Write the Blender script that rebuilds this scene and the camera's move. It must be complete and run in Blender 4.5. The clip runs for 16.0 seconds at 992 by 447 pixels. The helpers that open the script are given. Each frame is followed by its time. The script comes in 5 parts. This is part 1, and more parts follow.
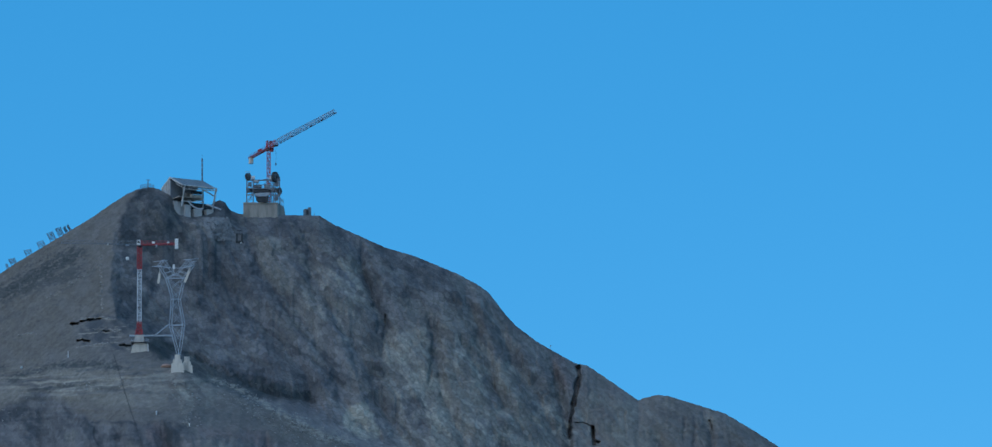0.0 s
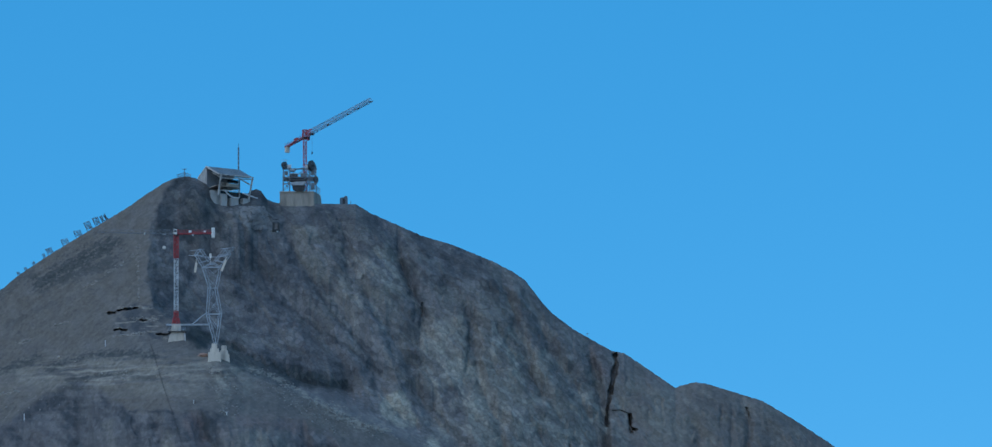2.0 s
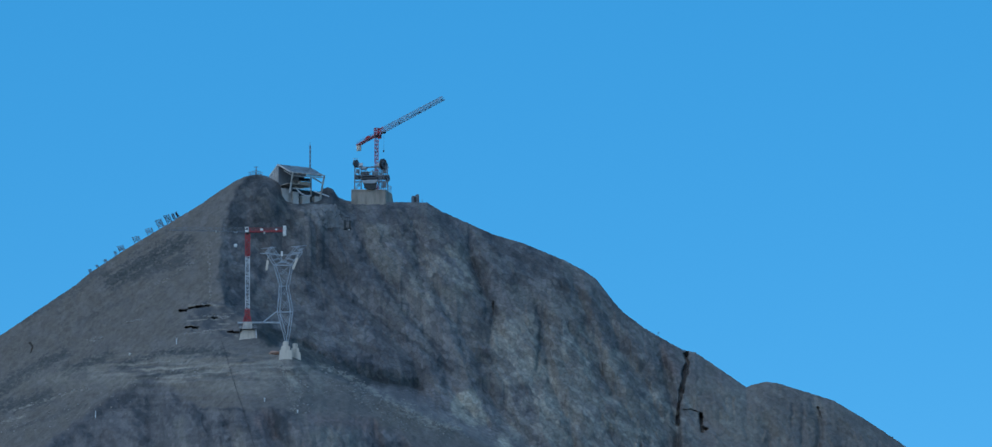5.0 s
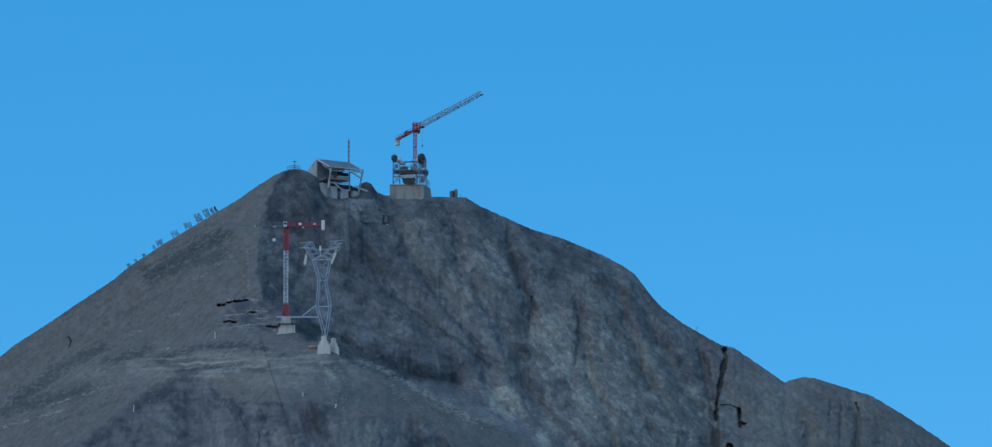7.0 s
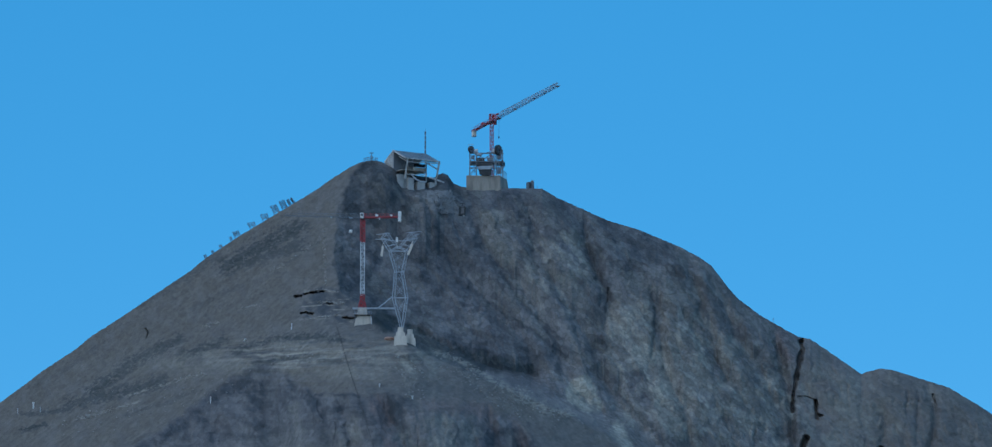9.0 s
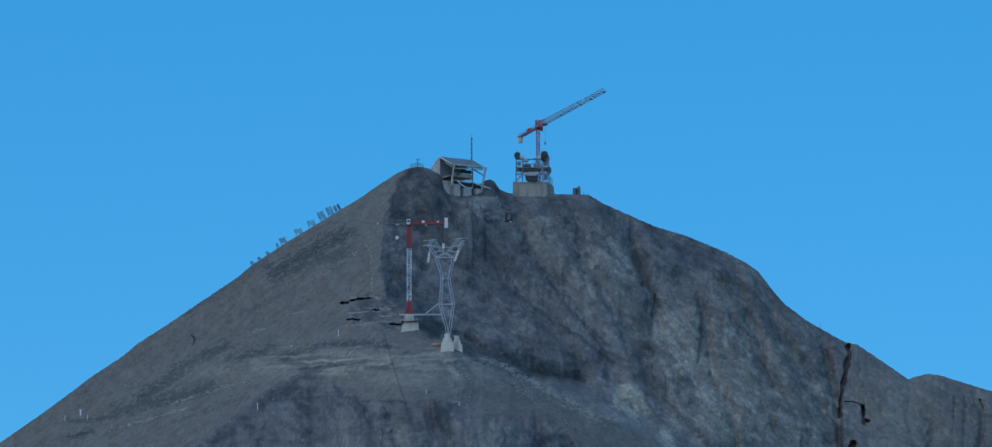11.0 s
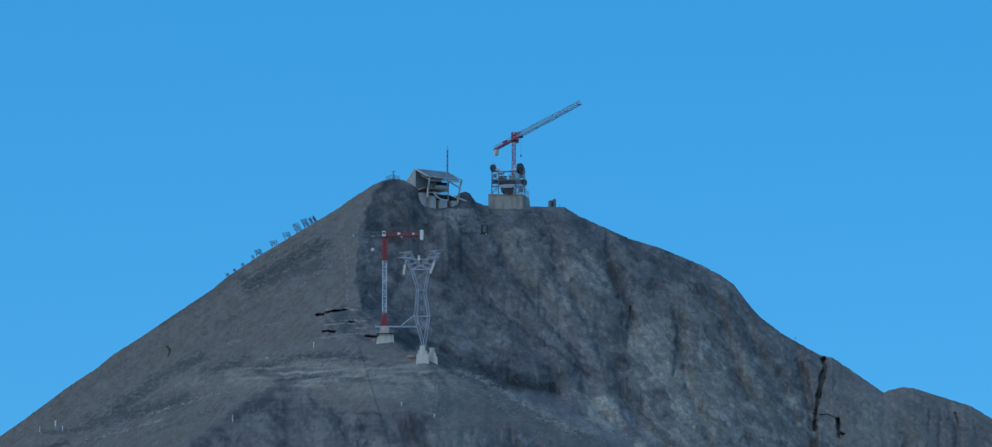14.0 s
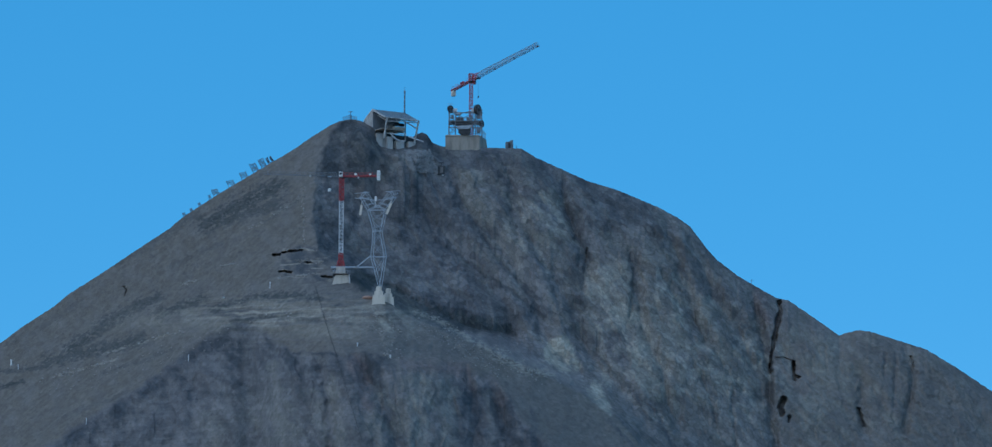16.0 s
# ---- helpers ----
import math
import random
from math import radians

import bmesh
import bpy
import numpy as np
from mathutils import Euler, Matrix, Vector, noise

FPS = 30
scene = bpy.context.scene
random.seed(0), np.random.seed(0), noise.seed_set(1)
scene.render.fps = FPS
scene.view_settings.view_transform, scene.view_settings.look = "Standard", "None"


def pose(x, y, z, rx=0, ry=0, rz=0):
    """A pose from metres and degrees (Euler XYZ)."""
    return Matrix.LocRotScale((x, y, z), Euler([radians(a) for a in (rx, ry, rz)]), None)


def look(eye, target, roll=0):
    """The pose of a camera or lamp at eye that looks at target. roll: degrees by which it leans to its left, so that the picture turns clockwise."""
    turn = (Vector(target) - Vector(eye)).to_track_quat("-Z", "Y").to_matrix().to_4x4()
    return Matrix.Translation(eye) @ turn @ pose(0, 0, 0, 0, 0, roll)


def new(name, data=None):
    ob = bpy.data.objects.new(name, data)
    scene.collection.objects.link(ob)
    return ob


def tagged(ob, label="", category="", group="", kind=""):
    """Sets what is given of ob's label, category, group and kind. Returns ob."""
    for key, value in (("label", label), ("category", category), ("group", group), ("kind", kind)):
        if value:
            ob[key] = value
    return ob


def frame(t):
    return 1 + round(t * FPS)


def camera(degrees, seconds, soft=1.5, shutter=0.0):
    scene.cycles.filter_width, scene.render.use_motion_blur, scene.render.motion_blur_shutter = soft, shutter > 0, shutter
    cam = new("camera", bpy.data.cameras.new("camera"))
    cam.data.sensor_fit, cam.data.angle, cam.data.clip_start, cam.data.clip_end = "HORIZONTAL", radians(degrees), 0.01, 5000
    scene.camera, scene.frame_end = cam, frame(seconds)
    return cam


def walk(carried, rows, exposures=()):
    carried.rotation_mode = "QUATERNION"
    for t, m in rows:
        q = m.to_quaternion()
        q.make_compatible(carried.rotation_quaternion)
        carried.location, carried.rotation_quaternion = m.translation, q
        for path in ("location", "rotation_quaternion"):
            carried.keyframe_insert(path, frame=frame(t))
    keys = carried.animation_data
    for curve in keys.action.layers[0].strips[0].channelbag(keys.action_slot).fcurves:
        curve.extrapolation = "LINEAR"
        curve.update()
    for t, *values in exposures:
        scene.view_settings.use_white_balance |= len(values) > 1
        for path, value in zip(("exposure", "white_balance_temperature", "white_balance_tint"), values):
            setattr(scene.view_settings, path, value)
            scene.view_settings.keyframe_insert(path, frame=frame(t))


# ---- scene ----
cam = camera(10.0, 16.0, soft=1.4)
# seconds, turn, tilt and lean in degrees; the viewer stands on the valley floor and pans a long lens
ROWS = [
    (0.0, -2.2034, 11.2628, 0.465), (0.5, -2.1361, 11.2115, 0.457), (1.0, -2.0221, 11.1662, 0.432),
    (1.5, -1.8993, 11.1495, 0.510), (2.0, -1.8060, 11.1456, 0.575), (2.5, -1.7342, 11.1522, 0.479),
    (3.0, -1.6040, 11.1434, 0.492), (3.5, -1.5138, 11.1393, 0.435), (4.0, -1.3803, 11.1409, 0.309),
    (4.2, -1.3164, 11.1405, 0.300), (6.3, -0.9009, 11.1240, 0.278), (6.5, -0.8581, 11.1196, 0.272), (7.0, -0.7634, 11.0862, 0.127), (7.5, -0.6546, 11.0486, 0.071),
    (8.0, -0.5069, 11.0030, -0.048), (8.5, -0.2184, 10.9988, 0.059), (9.0, -0.0060, 10.9996, -0.032),
    (9.5, 0.2404, 10.9904, -0.075), (10.0, 0.3606, 11.0303, 0.129), (10.2, 0.4150, 11.0560, 0.090), (12.3, 0.4820, 11.0670, -0.060), (12.5, 0.4699, 11.0825, -0.096),
    (13.0, 0.3717, 11.1190, -0.243), (13.5, 0.3674, 11.1456, 0.041), (14.0, 0.2102, 11.1851, -0.087),
    (14.5, 0.0827, 11.2287, -0.281), (15.0, -0.0343, 11.0933, -0.035), (15.5, -0.1661, 10.6448, -0.157),
    (16.0, -0.2757, 10.5923, -0.301),
]
EYE = 1.6
walk(cam, [(t, pose(0, 0, EYE, 90 + tilt, lean, turn)) for t, turn, tilt, lean in ROWS], exposures=[(0.0, 0.56), (16.0, 0.56)])

# ---- world and light ----
SUN_TURN, SUN_HEIGHT = 226.0, 42.0  # degrees; behind the viewer, to the left
world = bpy.data.worlds.new("evening_sky")
scene.world = world
world.use_nodes = True
wn = world.node_tree.nodes
sky = wn.new("ShaderNodeTexSky")
sky.sky_type = "NISHITA"
sky.sun_disc = False
sky.sun_elevation = radians(SUN_HEIGHT)
sky.sun_rotation = radians(SUN_TURN)
sky.altitude = 2600
sky.air_density = 1.0
sky.dust_density = 0.1
sky.ozone_density = 3.0
vivid = wn.new("ShaderNodeHueSaturation")
vivid.inputs["Saturation"].default_value = 1.40
vivid.inputs["Hue"].default_value = 0.491
world.node_tree.links.new(sky.outputs[0], vivid.inputs["Color"])
# thin even haze flattens the sky's gradient
haze = wn.new("ShaderNodeMix")
haze.data_type = "RGBA"
haze.inputs["Factor"].default_value = 0.5
haze.inputs["B"].default_value = (0.37, 2.42, 5.2, 1)
world.node_tree.links.new(vivid.outputs[0], haze.inputs["A"])
world.node_tree.links.new(haze.outputs["Result"], wn["Background"].inputs["Color"])
wn["Background"].inputs["Strength"].default_value = 0.1

# the low sun is veiled: soft light with no hard shadows
sun = new("sun", bpy.data.lights.new("sun", "SUN"))
sun.data.energy = 0.92
sun.data.angle = radians(110)
sun.data.color = (1.0, 0.99, 0.985)
sun_way = Vector((math.sin(radians(SUN_TURN)) * math.cos(radians(SUN_HEIGHT)),
                  math.cos(radians(SUN_TURN)) * math.cos(radians(SUN_HEIGHT)), math.sin(radians(SUN_HEIGHT))))
sun.matrix_world = look(sun_way * 500 + Vector((0, 0, 600)), (0, 0, 600))

# ---- materials ----
def material(name, colour, rough=0.8, metal=0.0, spread=0.25, grain=1.2, bump=0.3, stain=None, streak=False):
    """A weathered surface: grain and larger stains vary its colour, with a fine relief."""
    m = bpy.data.materials.new(name)
    m.use_nodes = True
    n, link = m.node_tree.nodes, m.node_tree.links.new
    bsdf = n["Principled BSDF"]
    bsdf.inputs["Roughness"].default_value = rough
    bsdf.inputs["Metallic"].default_value = metal
    co = n.new("ShaderNodeTexCoord")
    mp = n.new("ShaderNodeMapping")
    mp.inputs["Scale"].default_value = (1, 1, 0.2) if streak else (1, 1, 1)
    link(co.outputs["Object"], mp.inputs["Vector"])
    fine = n.new("ShaderNodeTexNoise")
    fine.inputs["Scale"].default_value = grain * 6
    fine.inputs["Detail"].default_value = 6
    wide = n.new("ShaderNodeTexNoise")
    wide.inputs["Scale"].default_value = grain
    wide.inputs["Detail"].default_value = 4
    for t in (fine, wide):
        link(mp.outputs[0], t.inputs["Vector"])
    info = n.new("ShaderNodeObjectInfo")
    lo, hi = [tuple(max(0, c * f) for c in colour) + (1,) for f in (1 - spread, 1 + spread)]
    ramp = n.new("ShaderNodeMix")
    ramp.data_type = "RGBA"
    ramp.inputs["A"].default_value, ramp.inputs["B"].default_value = lo, hi
    link(fine.outputs["Fac"], ramp.inputs["Factor"])
    rmp = n.new("ShaderNodeMapRange")
    rmp.inputs["From Min"].default_value, rmp.inputs["From Max"].default_value = 0.48, 0.72
    link(wide.outputs["Fac"], rmp.inputs["Value"])
    dirt = n.new("ShaderNodeMix")
    dirt.data_type = "RGBA"
    dirt.inputs["B"].default_value = (*(stain or [c * 0.55 for c in colour]), 1)
    link(ramp.outputs["Result"], dirt.inputs["A"])
    link(rmp.outputs[0], dirt.inputs["Factor"])
    tone = n.new("ShaderNodeHueSaturation")
    val = n.new("ShaderNodeMapRange")
    val.inputs["To Min"].default_value, val.inputs["To Max"].default_value = 0.88, 1.12
    link(info.outputs["Random"], val.inputs["Value"])
    link(val.outputs[0], tone.inputs["Value"])
    link(dirt.outputs["Result"], tone.inputs["Color"])
    link(tone.outputs["Color"], bsdf.inputs["Base Color"])
    if bump:
        b = n.new("ShaderNodeBump")
        b.inputs["Strength"].default_value = bump
        b.inputs["Distance"].default_value = 0.05
        link(fine.outputs["Fac"], b.inputs["Height"])
        link(b.outputs["Normal"], bsdf.inputs["Normal"])
    return m


RED = material("red_crane_paint", (0.36, 0.035, 0.045), 0.55, stain=(0.22, 0.05, 0.05))
PALE_PAINT = material("pale_crane_paint", (0.54, 0.57, 0.60), 0.55, stain=(0.38, 0.40, 0.42))
JIB_GREY = material("blue_grey_crane_paint", (0.22, 0.32, 0.42), 0.55, stain=(0.15, 0.22, 0.29))
GALVA = material("galvanised_steel", (0.34, 0.385, 0.43), 0.55, 0.2, stain=(0.24, 0.27, 0.30))
STEEL = material("weathered_grey_steel", (0.145, 0.172, 0.20), 0.6, 0.15, stain=(0.09, 0.105, 0.12))
# distance haze is mixed into the aerial's colour, lighter and bluer than dark steel
AERIAL = material("hazed_aerial_colour", (0.10, 0.135, 0.18), 0.6)
BARRIER = material("weathered_barrier_steel", (0.16, 0.20, 0.25), 0.6, 0.15)
DARK = material("dark_steel", (0.035, 0.038, 0.042), 0.75, 0.0)
CONCRETE = material("weathered_concrete", (0.325, 0.29, 0.25), 0.9, spread=0.35, grain=0.5, stain=(0.17, 0.155, 0.14), streak=True)
PALE_CONCRETE = material("fresh_concrete", (0.56, 0.50, 0.43), 0.9, spread=0.15, grain=0.5, stain=(0.36, 0.32, 0.28), streak=True)
RUBBLE = material("grey_rubble", (0.185, 0.19, 0.195), 0.95, spread=0.35, grain=0.35)
PIER = material("grey_masonry", (0.40, 0.40, 0.39), 0.9, grain=0.6, streak=True)
ROOFING = material("grey_sheet_roofing", (0.17, 0.20, 0.22), 0.5, 0.2, spread=0.2, grain=0.5)
TIMBER = material("weathered_timber", (0.50, 0.505, 0.50), 0.85, streak=True, stain=(0.24, 0.22, 0.2))
BOARDS = material("grey_boarding", (0.25, 0.24, 0.225), 0.85, streak=True)
WHITE = material("off_white_paint", (0.72, 0.72, 0.70), 0.6, spread=0.08)
ORANGE = material("orange_sheeting", (0.32, 0.20, 0.155), 0.85)
STONE = material("pale_stone", (0.31, 0.30, 0.285), 0.95, spread=0.3, grain=0.3)
CABLE = material("steel_rope", (0.08, 0.085, 0.09), 0.5, 0.6)
GLASS = material("dark_window_glass", (0.03, 0.04, 0.05), 0.12, spread=0.1, bump=0)


def rock_material():
    """Broken rock, scree and turf, mixed by the mountain's own shares of each; the dark shares include painted shade.
    """
    m = bpy.data.materials.new("mountain_rock_and_scree")
    m.use_nodes = True
    n, link = m.node_tree.nodes, m.node_tree.links.new
    bsdf = n["Principled BSDF"]
    bsdf.inputs["Roughness"].default_value = 0.95
    bsdf.inputs["Specular IOR Level"].default_value = 0.12
    co = n.new("ShaderNodeTexCoord").outputs["Object"]

    def shares(name):
        at = n.new("ShaderNodeAttribute")
        at.attribute_name = name
        split = n.new("ShaderNodeSeparateColor")
        link(at.outputs["Color"], split.inputs[0])
        return (*split.outputs[:3], at.outputs["Alpha"])

    def placed(turn=(0, 0, 0), stretch=(1, 1, 1)):
        way = n.new("ShaderNodeMapping")
        way.inputs["Rotation"].default_value = turn
        link(co, way.inputs["Vector"])
        mp = n.new("ShaderNodeMapping")
        mp.inputs["Scale"].default_value = stretch
        link(way.outputs[0], mp.inputs["Vector"])
        return mp.outputs[0]

    def tex(scale, detail, rough=0.6, at=None, warp=0.0):
        t = n.new("ShaderNodeTexNoise")
        t.inputs["Scale"].default_value = scale
        t.inputs["Detail"].default_value = detail
        t.inputs["Roughness"].default_value = rough
        t.inputs["Distortion"].default_value = warp
        link(at or co, t.inputs["Vector"])
        return t

    def mix(f, a, b):
        x = n.new("ShaderNodeMix")
        x.data_type = "RGBA"
        for k, v in (("A", a), ("B", b)):
            if isinstance(v, tuple):
                x.inputs[k].default_value = (*v, 1)
            else:
                link(v, x.inputs[k])
        link(f, x.inputs["Factor"])
        return x.outputs["Result"]

    def span(v, a, b, lo=0.0, hi=1.0):
        r = n.new("ShaderNodeMapRange")
        for k, x in (("From Min", a), ("From Max", b), ("To Min", lo), ("To Max", hi)):
            r.inputs[k].default_value = x
        link(v, r.inputs["Value"])
        return r.outputs[0]

    def sums(kind, *terms):
        out = terms[0]
        for x in terms[1:]:
            k = n.new("ShaderNodeMath")
            k.operation = kind
            link(out, k.inputs[0])
            if isinstance(x, float):
                k.inputs[1].default_value = x
            else:
                link(x, k.inputs[1])
            out = k.outputs[0]
        return out

    def between(f, a, b):
        """From a to b, two values, by f."""
        x = n.new("ShaderNodeMix")
        link(f, x.inputs[0])
        for k, v in ((2, a), (3, b)):
            if isinstance(v, float):
                x.inputs[k].default_value = v
            else:
                link(v, x.inputs[k])
        return x.outputs[0]

    def blocks(scale, stretch, lean):
        """Angular blocks: each one's own tone, and how near its edge is."""
        at = placed((0, lean, 0), stretch)
        wob = tex(scale * 0.8, 3, 0.6, at)
        add = n.new("ShaderNodeVectorMath")
        add.operation = "MULTIPLY_ADD"
        add.inputs[1].default_value = (0.35 / scale,) * 3
        link(wob.outputs["Color"], add.inputs[0])
        link(at, add.inputs[2])
        out = []
        for feature in ("F1", "DISTANCE_TO_EDGE"):
            v = n.new("ShaderNodeTexVoronoi")
            v.feature = feature
            v.inputs["Scale"].default_value = scale
            link(add.outputs[0], v.inputs["Vector"])
            if feature == "F1":
                sp = n.new("ShaderNodeSeparateColor")
                link(v.outputs["Color"], sp.inputs[0])
                out.append(sp.outputs[0])
            else:
                out.append(v.outputs["Distance"])
        return out

    pale, warm, shale_shade, turf_shade = shares("rock_kind")
    rust, loose = shares("rock_tint")[:2]
    bare = span(loose, 0, 1, 1, 0)
    rubble = tex(0.7, 9, 0.72).outputs["Fac"]
    grit = tex(3.2, 4, 0.7).outputs["Fac"]
    patch = tex(0.06, 5, 0.6).outputs["Fac"]
    falls = tex(0.30, 6, 0.65, placed((0, 0.75, 0), (1, 0.5, 0.3))).outputs["Fac"]
    striae = tex(0.75, 6, 0.7, placed((0, -0.95, 0), (1, 0.6, 0.2))).outputs["Fac"]
    big = blocks(0.20, (1, 0.8, 0.55), 0.7)[0]
    small, small_edge = blocks(0.62, (1, 0.8, 0.75), 0.5)

    base = mix(span(patch, 0.35, 0.68), ROCK_LOW, ROCK_HIGH)
    base = mix(shale_shade, base, ROCK_SHALE_SHADE)
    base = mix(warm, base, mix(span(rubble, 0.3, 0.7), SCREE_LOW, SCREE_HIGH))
    base = mix(turf_shade, base, TURF_AND_SHADE)
    base = mix(pale, base, mix(span(rubble, 0.3, 0.7), PALE_LOW, PALE_HIGH))
    base = mix(rust, base, mix(span(rubble, 0.3, 0.7), RUST_LOW, RUST_HIGH))

    tone = sums("MULTIPLY",
                span(rubble, 0.3, 0.7, 0.90, 1.10),
                span(grit, 0.3, 0.7, 0.95, 1.05),
                between(bare, span(striae, 0.3, 0.7, 0.86, 1.14), span(falls, 0.32, 0.68, 0.88, 1.12)),
                between(bare, 1.0, span(big, 0.0, 1.0, 0.85, 1.15)),
                between(bare, span(small, 0.0, 1.0, 0.92, 1.08), span(small, 0.0, 1.0, 0.83, 1.18)),
                between(bare, 1.0, span(small_edge, 0.0, 0.10, 0.76, 1.0)),
                span(tex(1.1, 4, 0.6).outputs["Fac"], 0.30, 0.42, 0.76, 1.0),
                span(tex(1.9, 3, 0.5).outputs["Fac"], 0.66, 0.76, 1.0, 1.25))
    hs = n.new("ShaderNodeHueSaturation")
    link(base, hs.inputs["Color"])
    link(tone, hs.inputs["Value"])
    link(hs.outputs["Color"], bsdf.inputs["Base Color"])

    height = sums("ADD", sums("MULTIPLY", rubble, 0.6), sums("MULTIPLY", bare, big, 0.5), sums("MULTIPLY", bare, small, 0.45), sums("MULTIPLY", grit, 0.10))
    bump = n.new("ShaderNodeBump")
    bump.inputs["Strength"].default_value = 0.35
    bump.inputs["Distance"].default_value = 0.3
    link(height, bump.inputs["Height"])
    link(bump.outputs["Normal"], bsdf.inputs["Normal"])
    return m


# the dark shale and turf colours also serve as painted shade
ROCK_LOW, ROCK_HIGH, ROCK_SHALE_SHADE = (0.135, 0.132, 0.138), (0.194, 0.188, 0.188), (0.062, 0.071, 0.082)
SCREE_LOW, SCREE_HIGH, TURF_AND_SHADE = (0.116, 0.108, 0.098), (0.149, 0.138, 0.125), (0.047, 0.056, 0.058)
PALE_LOW, PALE_HIGH = (0.255, 0.240, 0.206), (0.367, 0.348, 0.297)
RUST_LOW, RUST_HIGH = (0.153, 0.123, 0.122), (0.204, 0.164, 0.157)
ROCK = rock_material()

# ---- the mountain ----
# a, b: metres across and up on a plane square to the camera's view, 1900 m off, set to fit that view;
# d: how many metres a place stands nearer along its line of sight.
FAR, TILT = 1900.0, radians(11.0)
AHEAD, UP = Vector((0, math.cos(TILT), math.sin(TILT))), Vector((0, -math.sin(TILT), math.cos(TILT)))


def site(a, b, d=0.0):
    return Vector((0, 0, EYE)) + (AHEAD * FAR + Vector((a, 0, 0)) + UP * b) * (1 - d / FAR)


ANGLE = np.random.RandomState(7).rand(256, 256) * 2 * math.pi
SLOPE_X, SLOPE_Y = np.cos(ANGLE).astype(np.float32).ravel(), np.sin(ANGLE).astype(np.float32).ravel()


def wave(x, y):
    """Gradient noise, about -1 to 1."""
    x, y = np.asarray(x, np.float32) + np.float32(1000.37), np.asarray(y, np.float32) + np.float32(1000.71)
    i, j = np.floor(x), np.floor(y)
    u, v = x - i, y - j
    i, j = i.astype(np.int32), j.astype(np.int32)
    fu, fv = u * u * u * (u * (u * 6 - 15) + 10), v * v * v * (v * (v * 6 - 15) + 10)
    def dot(p, q):
        k = ((i + p) & 255) * 256 + ((j + q) & 255)
        return SLOPE_X.take(k) * (u - p) + SLOPE_Y.take(k) * (v - q)
    low = dot(0, 0) * (1 - fu) + dot(1, 0) * fu
    high = dot(0, 1) * (1 - fu) + dot(1, 1) * fu
    return 1.5 * (low * (1 - fv) + high * fv)


def fractal(x, y, octaves=4):
    out, amp, total = 0.0, 1.0, 0.0
    for o in range(octaves):
        out = out + amp * wave(x * 2 ** o + 17.3 * o, y * 2 ** o + 31.7 * o)
        total += amp
        amp *= 0.55
    return out / total * 1.3


def ribs(x, y, octaves=3):
    """Sharp crests with wide troughs, -1 to 1."""
    out, amp, total = 0.0, 1.0, 0.0
    for o in range(octaves):
        out = out + amp * (1 - 2.2 * np.abs(wave(x * 2 ** o + 53.1 * o, y * 2 ** o + 11.9 * o)))
        total += amp
        amp *= 0.5
    return out / total


CELLS = np.random.RandomState(23).rand(128, 128, 5)


def facets(x, y):
    """Flat faces of broken rock: a height with its own slope in every cell, and the cell's own number from 0 to 1."""
    x, y = np.asarray(x, float) + 500.2, np.asarray(y, float) + 500.6
    i, j = np.floor(x).astype(int), np.floor(y).astype(int)
    best, high, tone = np.full(x.shape, 1e9), np.zeros(x.shape), np.zeros(x.shape)
    for p in (-1, 0, 1):
        for q in (-1, 0, 1):
            c = CELLS[(i + p) % 128, (j + q) % 128]
            dx, dy = x - (i + p + c[..., 0]), y - (j + q + c[..., 1])
            far = dx * dx + dy * dy
            k = far < best
            best = np.where(k, far, best)
            high = np.where(k, (c[..., 2] * 2 - 1) * dx + (c[..., 3] * 1.4 - 0.7) * dy + 0.35 * (c[..., 4] - 0.5), high)
            tone = np.where(k, c[..., 4], tone)
    return high, tone


def near(a, b, line, reach=12.0):
    """Distance from places to a broken line, as far as reach."""
    shape = np.shape(a)
    a, b = np.ravel(a), np.ravel(b)
    best = np.full(a.shape, 1e3)
    ends_a, ends_b = zip(*line)
    k = np.flatnonzero((a > min(ends_a) - reach) & (a < max(ends_a) + reach) & (b > min(ends_b) - reach) & (b < max(ends_b) + reach))
    pa, pb, got = a[k], b[k], np.full(len(k), 1e3)
    for (p, q), (r, s) in zip(line, line[1:]):
        dx, dy = r - p, s - q
        t = np.clip(((pa - p) * dx + (pb - q) * dy) / (dx * dx + dy * dy), 0, 1)
        got = np.minimum(got, np.hypot(pa - p - t * dx, pb - q - t * dy))
    best[k] = got
    return best.reshape(shape)


def inside(a, b, ring):
    """Metres from a closed outline, positive inside it."""
    far = near(a, b, ring + ring[:1])
    odd = np.zeros(np.shape(a), bool)
    for (p, q), (r, s) in zip(ring, ring[1:] + ring[:1]):
        odd ^= ((q > b) != (s > b)) & (a < (r - p) * (b - q) / (s - q + 1e-9) + p)
    return np.where(odd, far, -far)


def ease(x, lo, hi):
    t = np.clip((x - lo) / (hi - lo), 0, 1)
    return t * t * (3 - 2 * t)


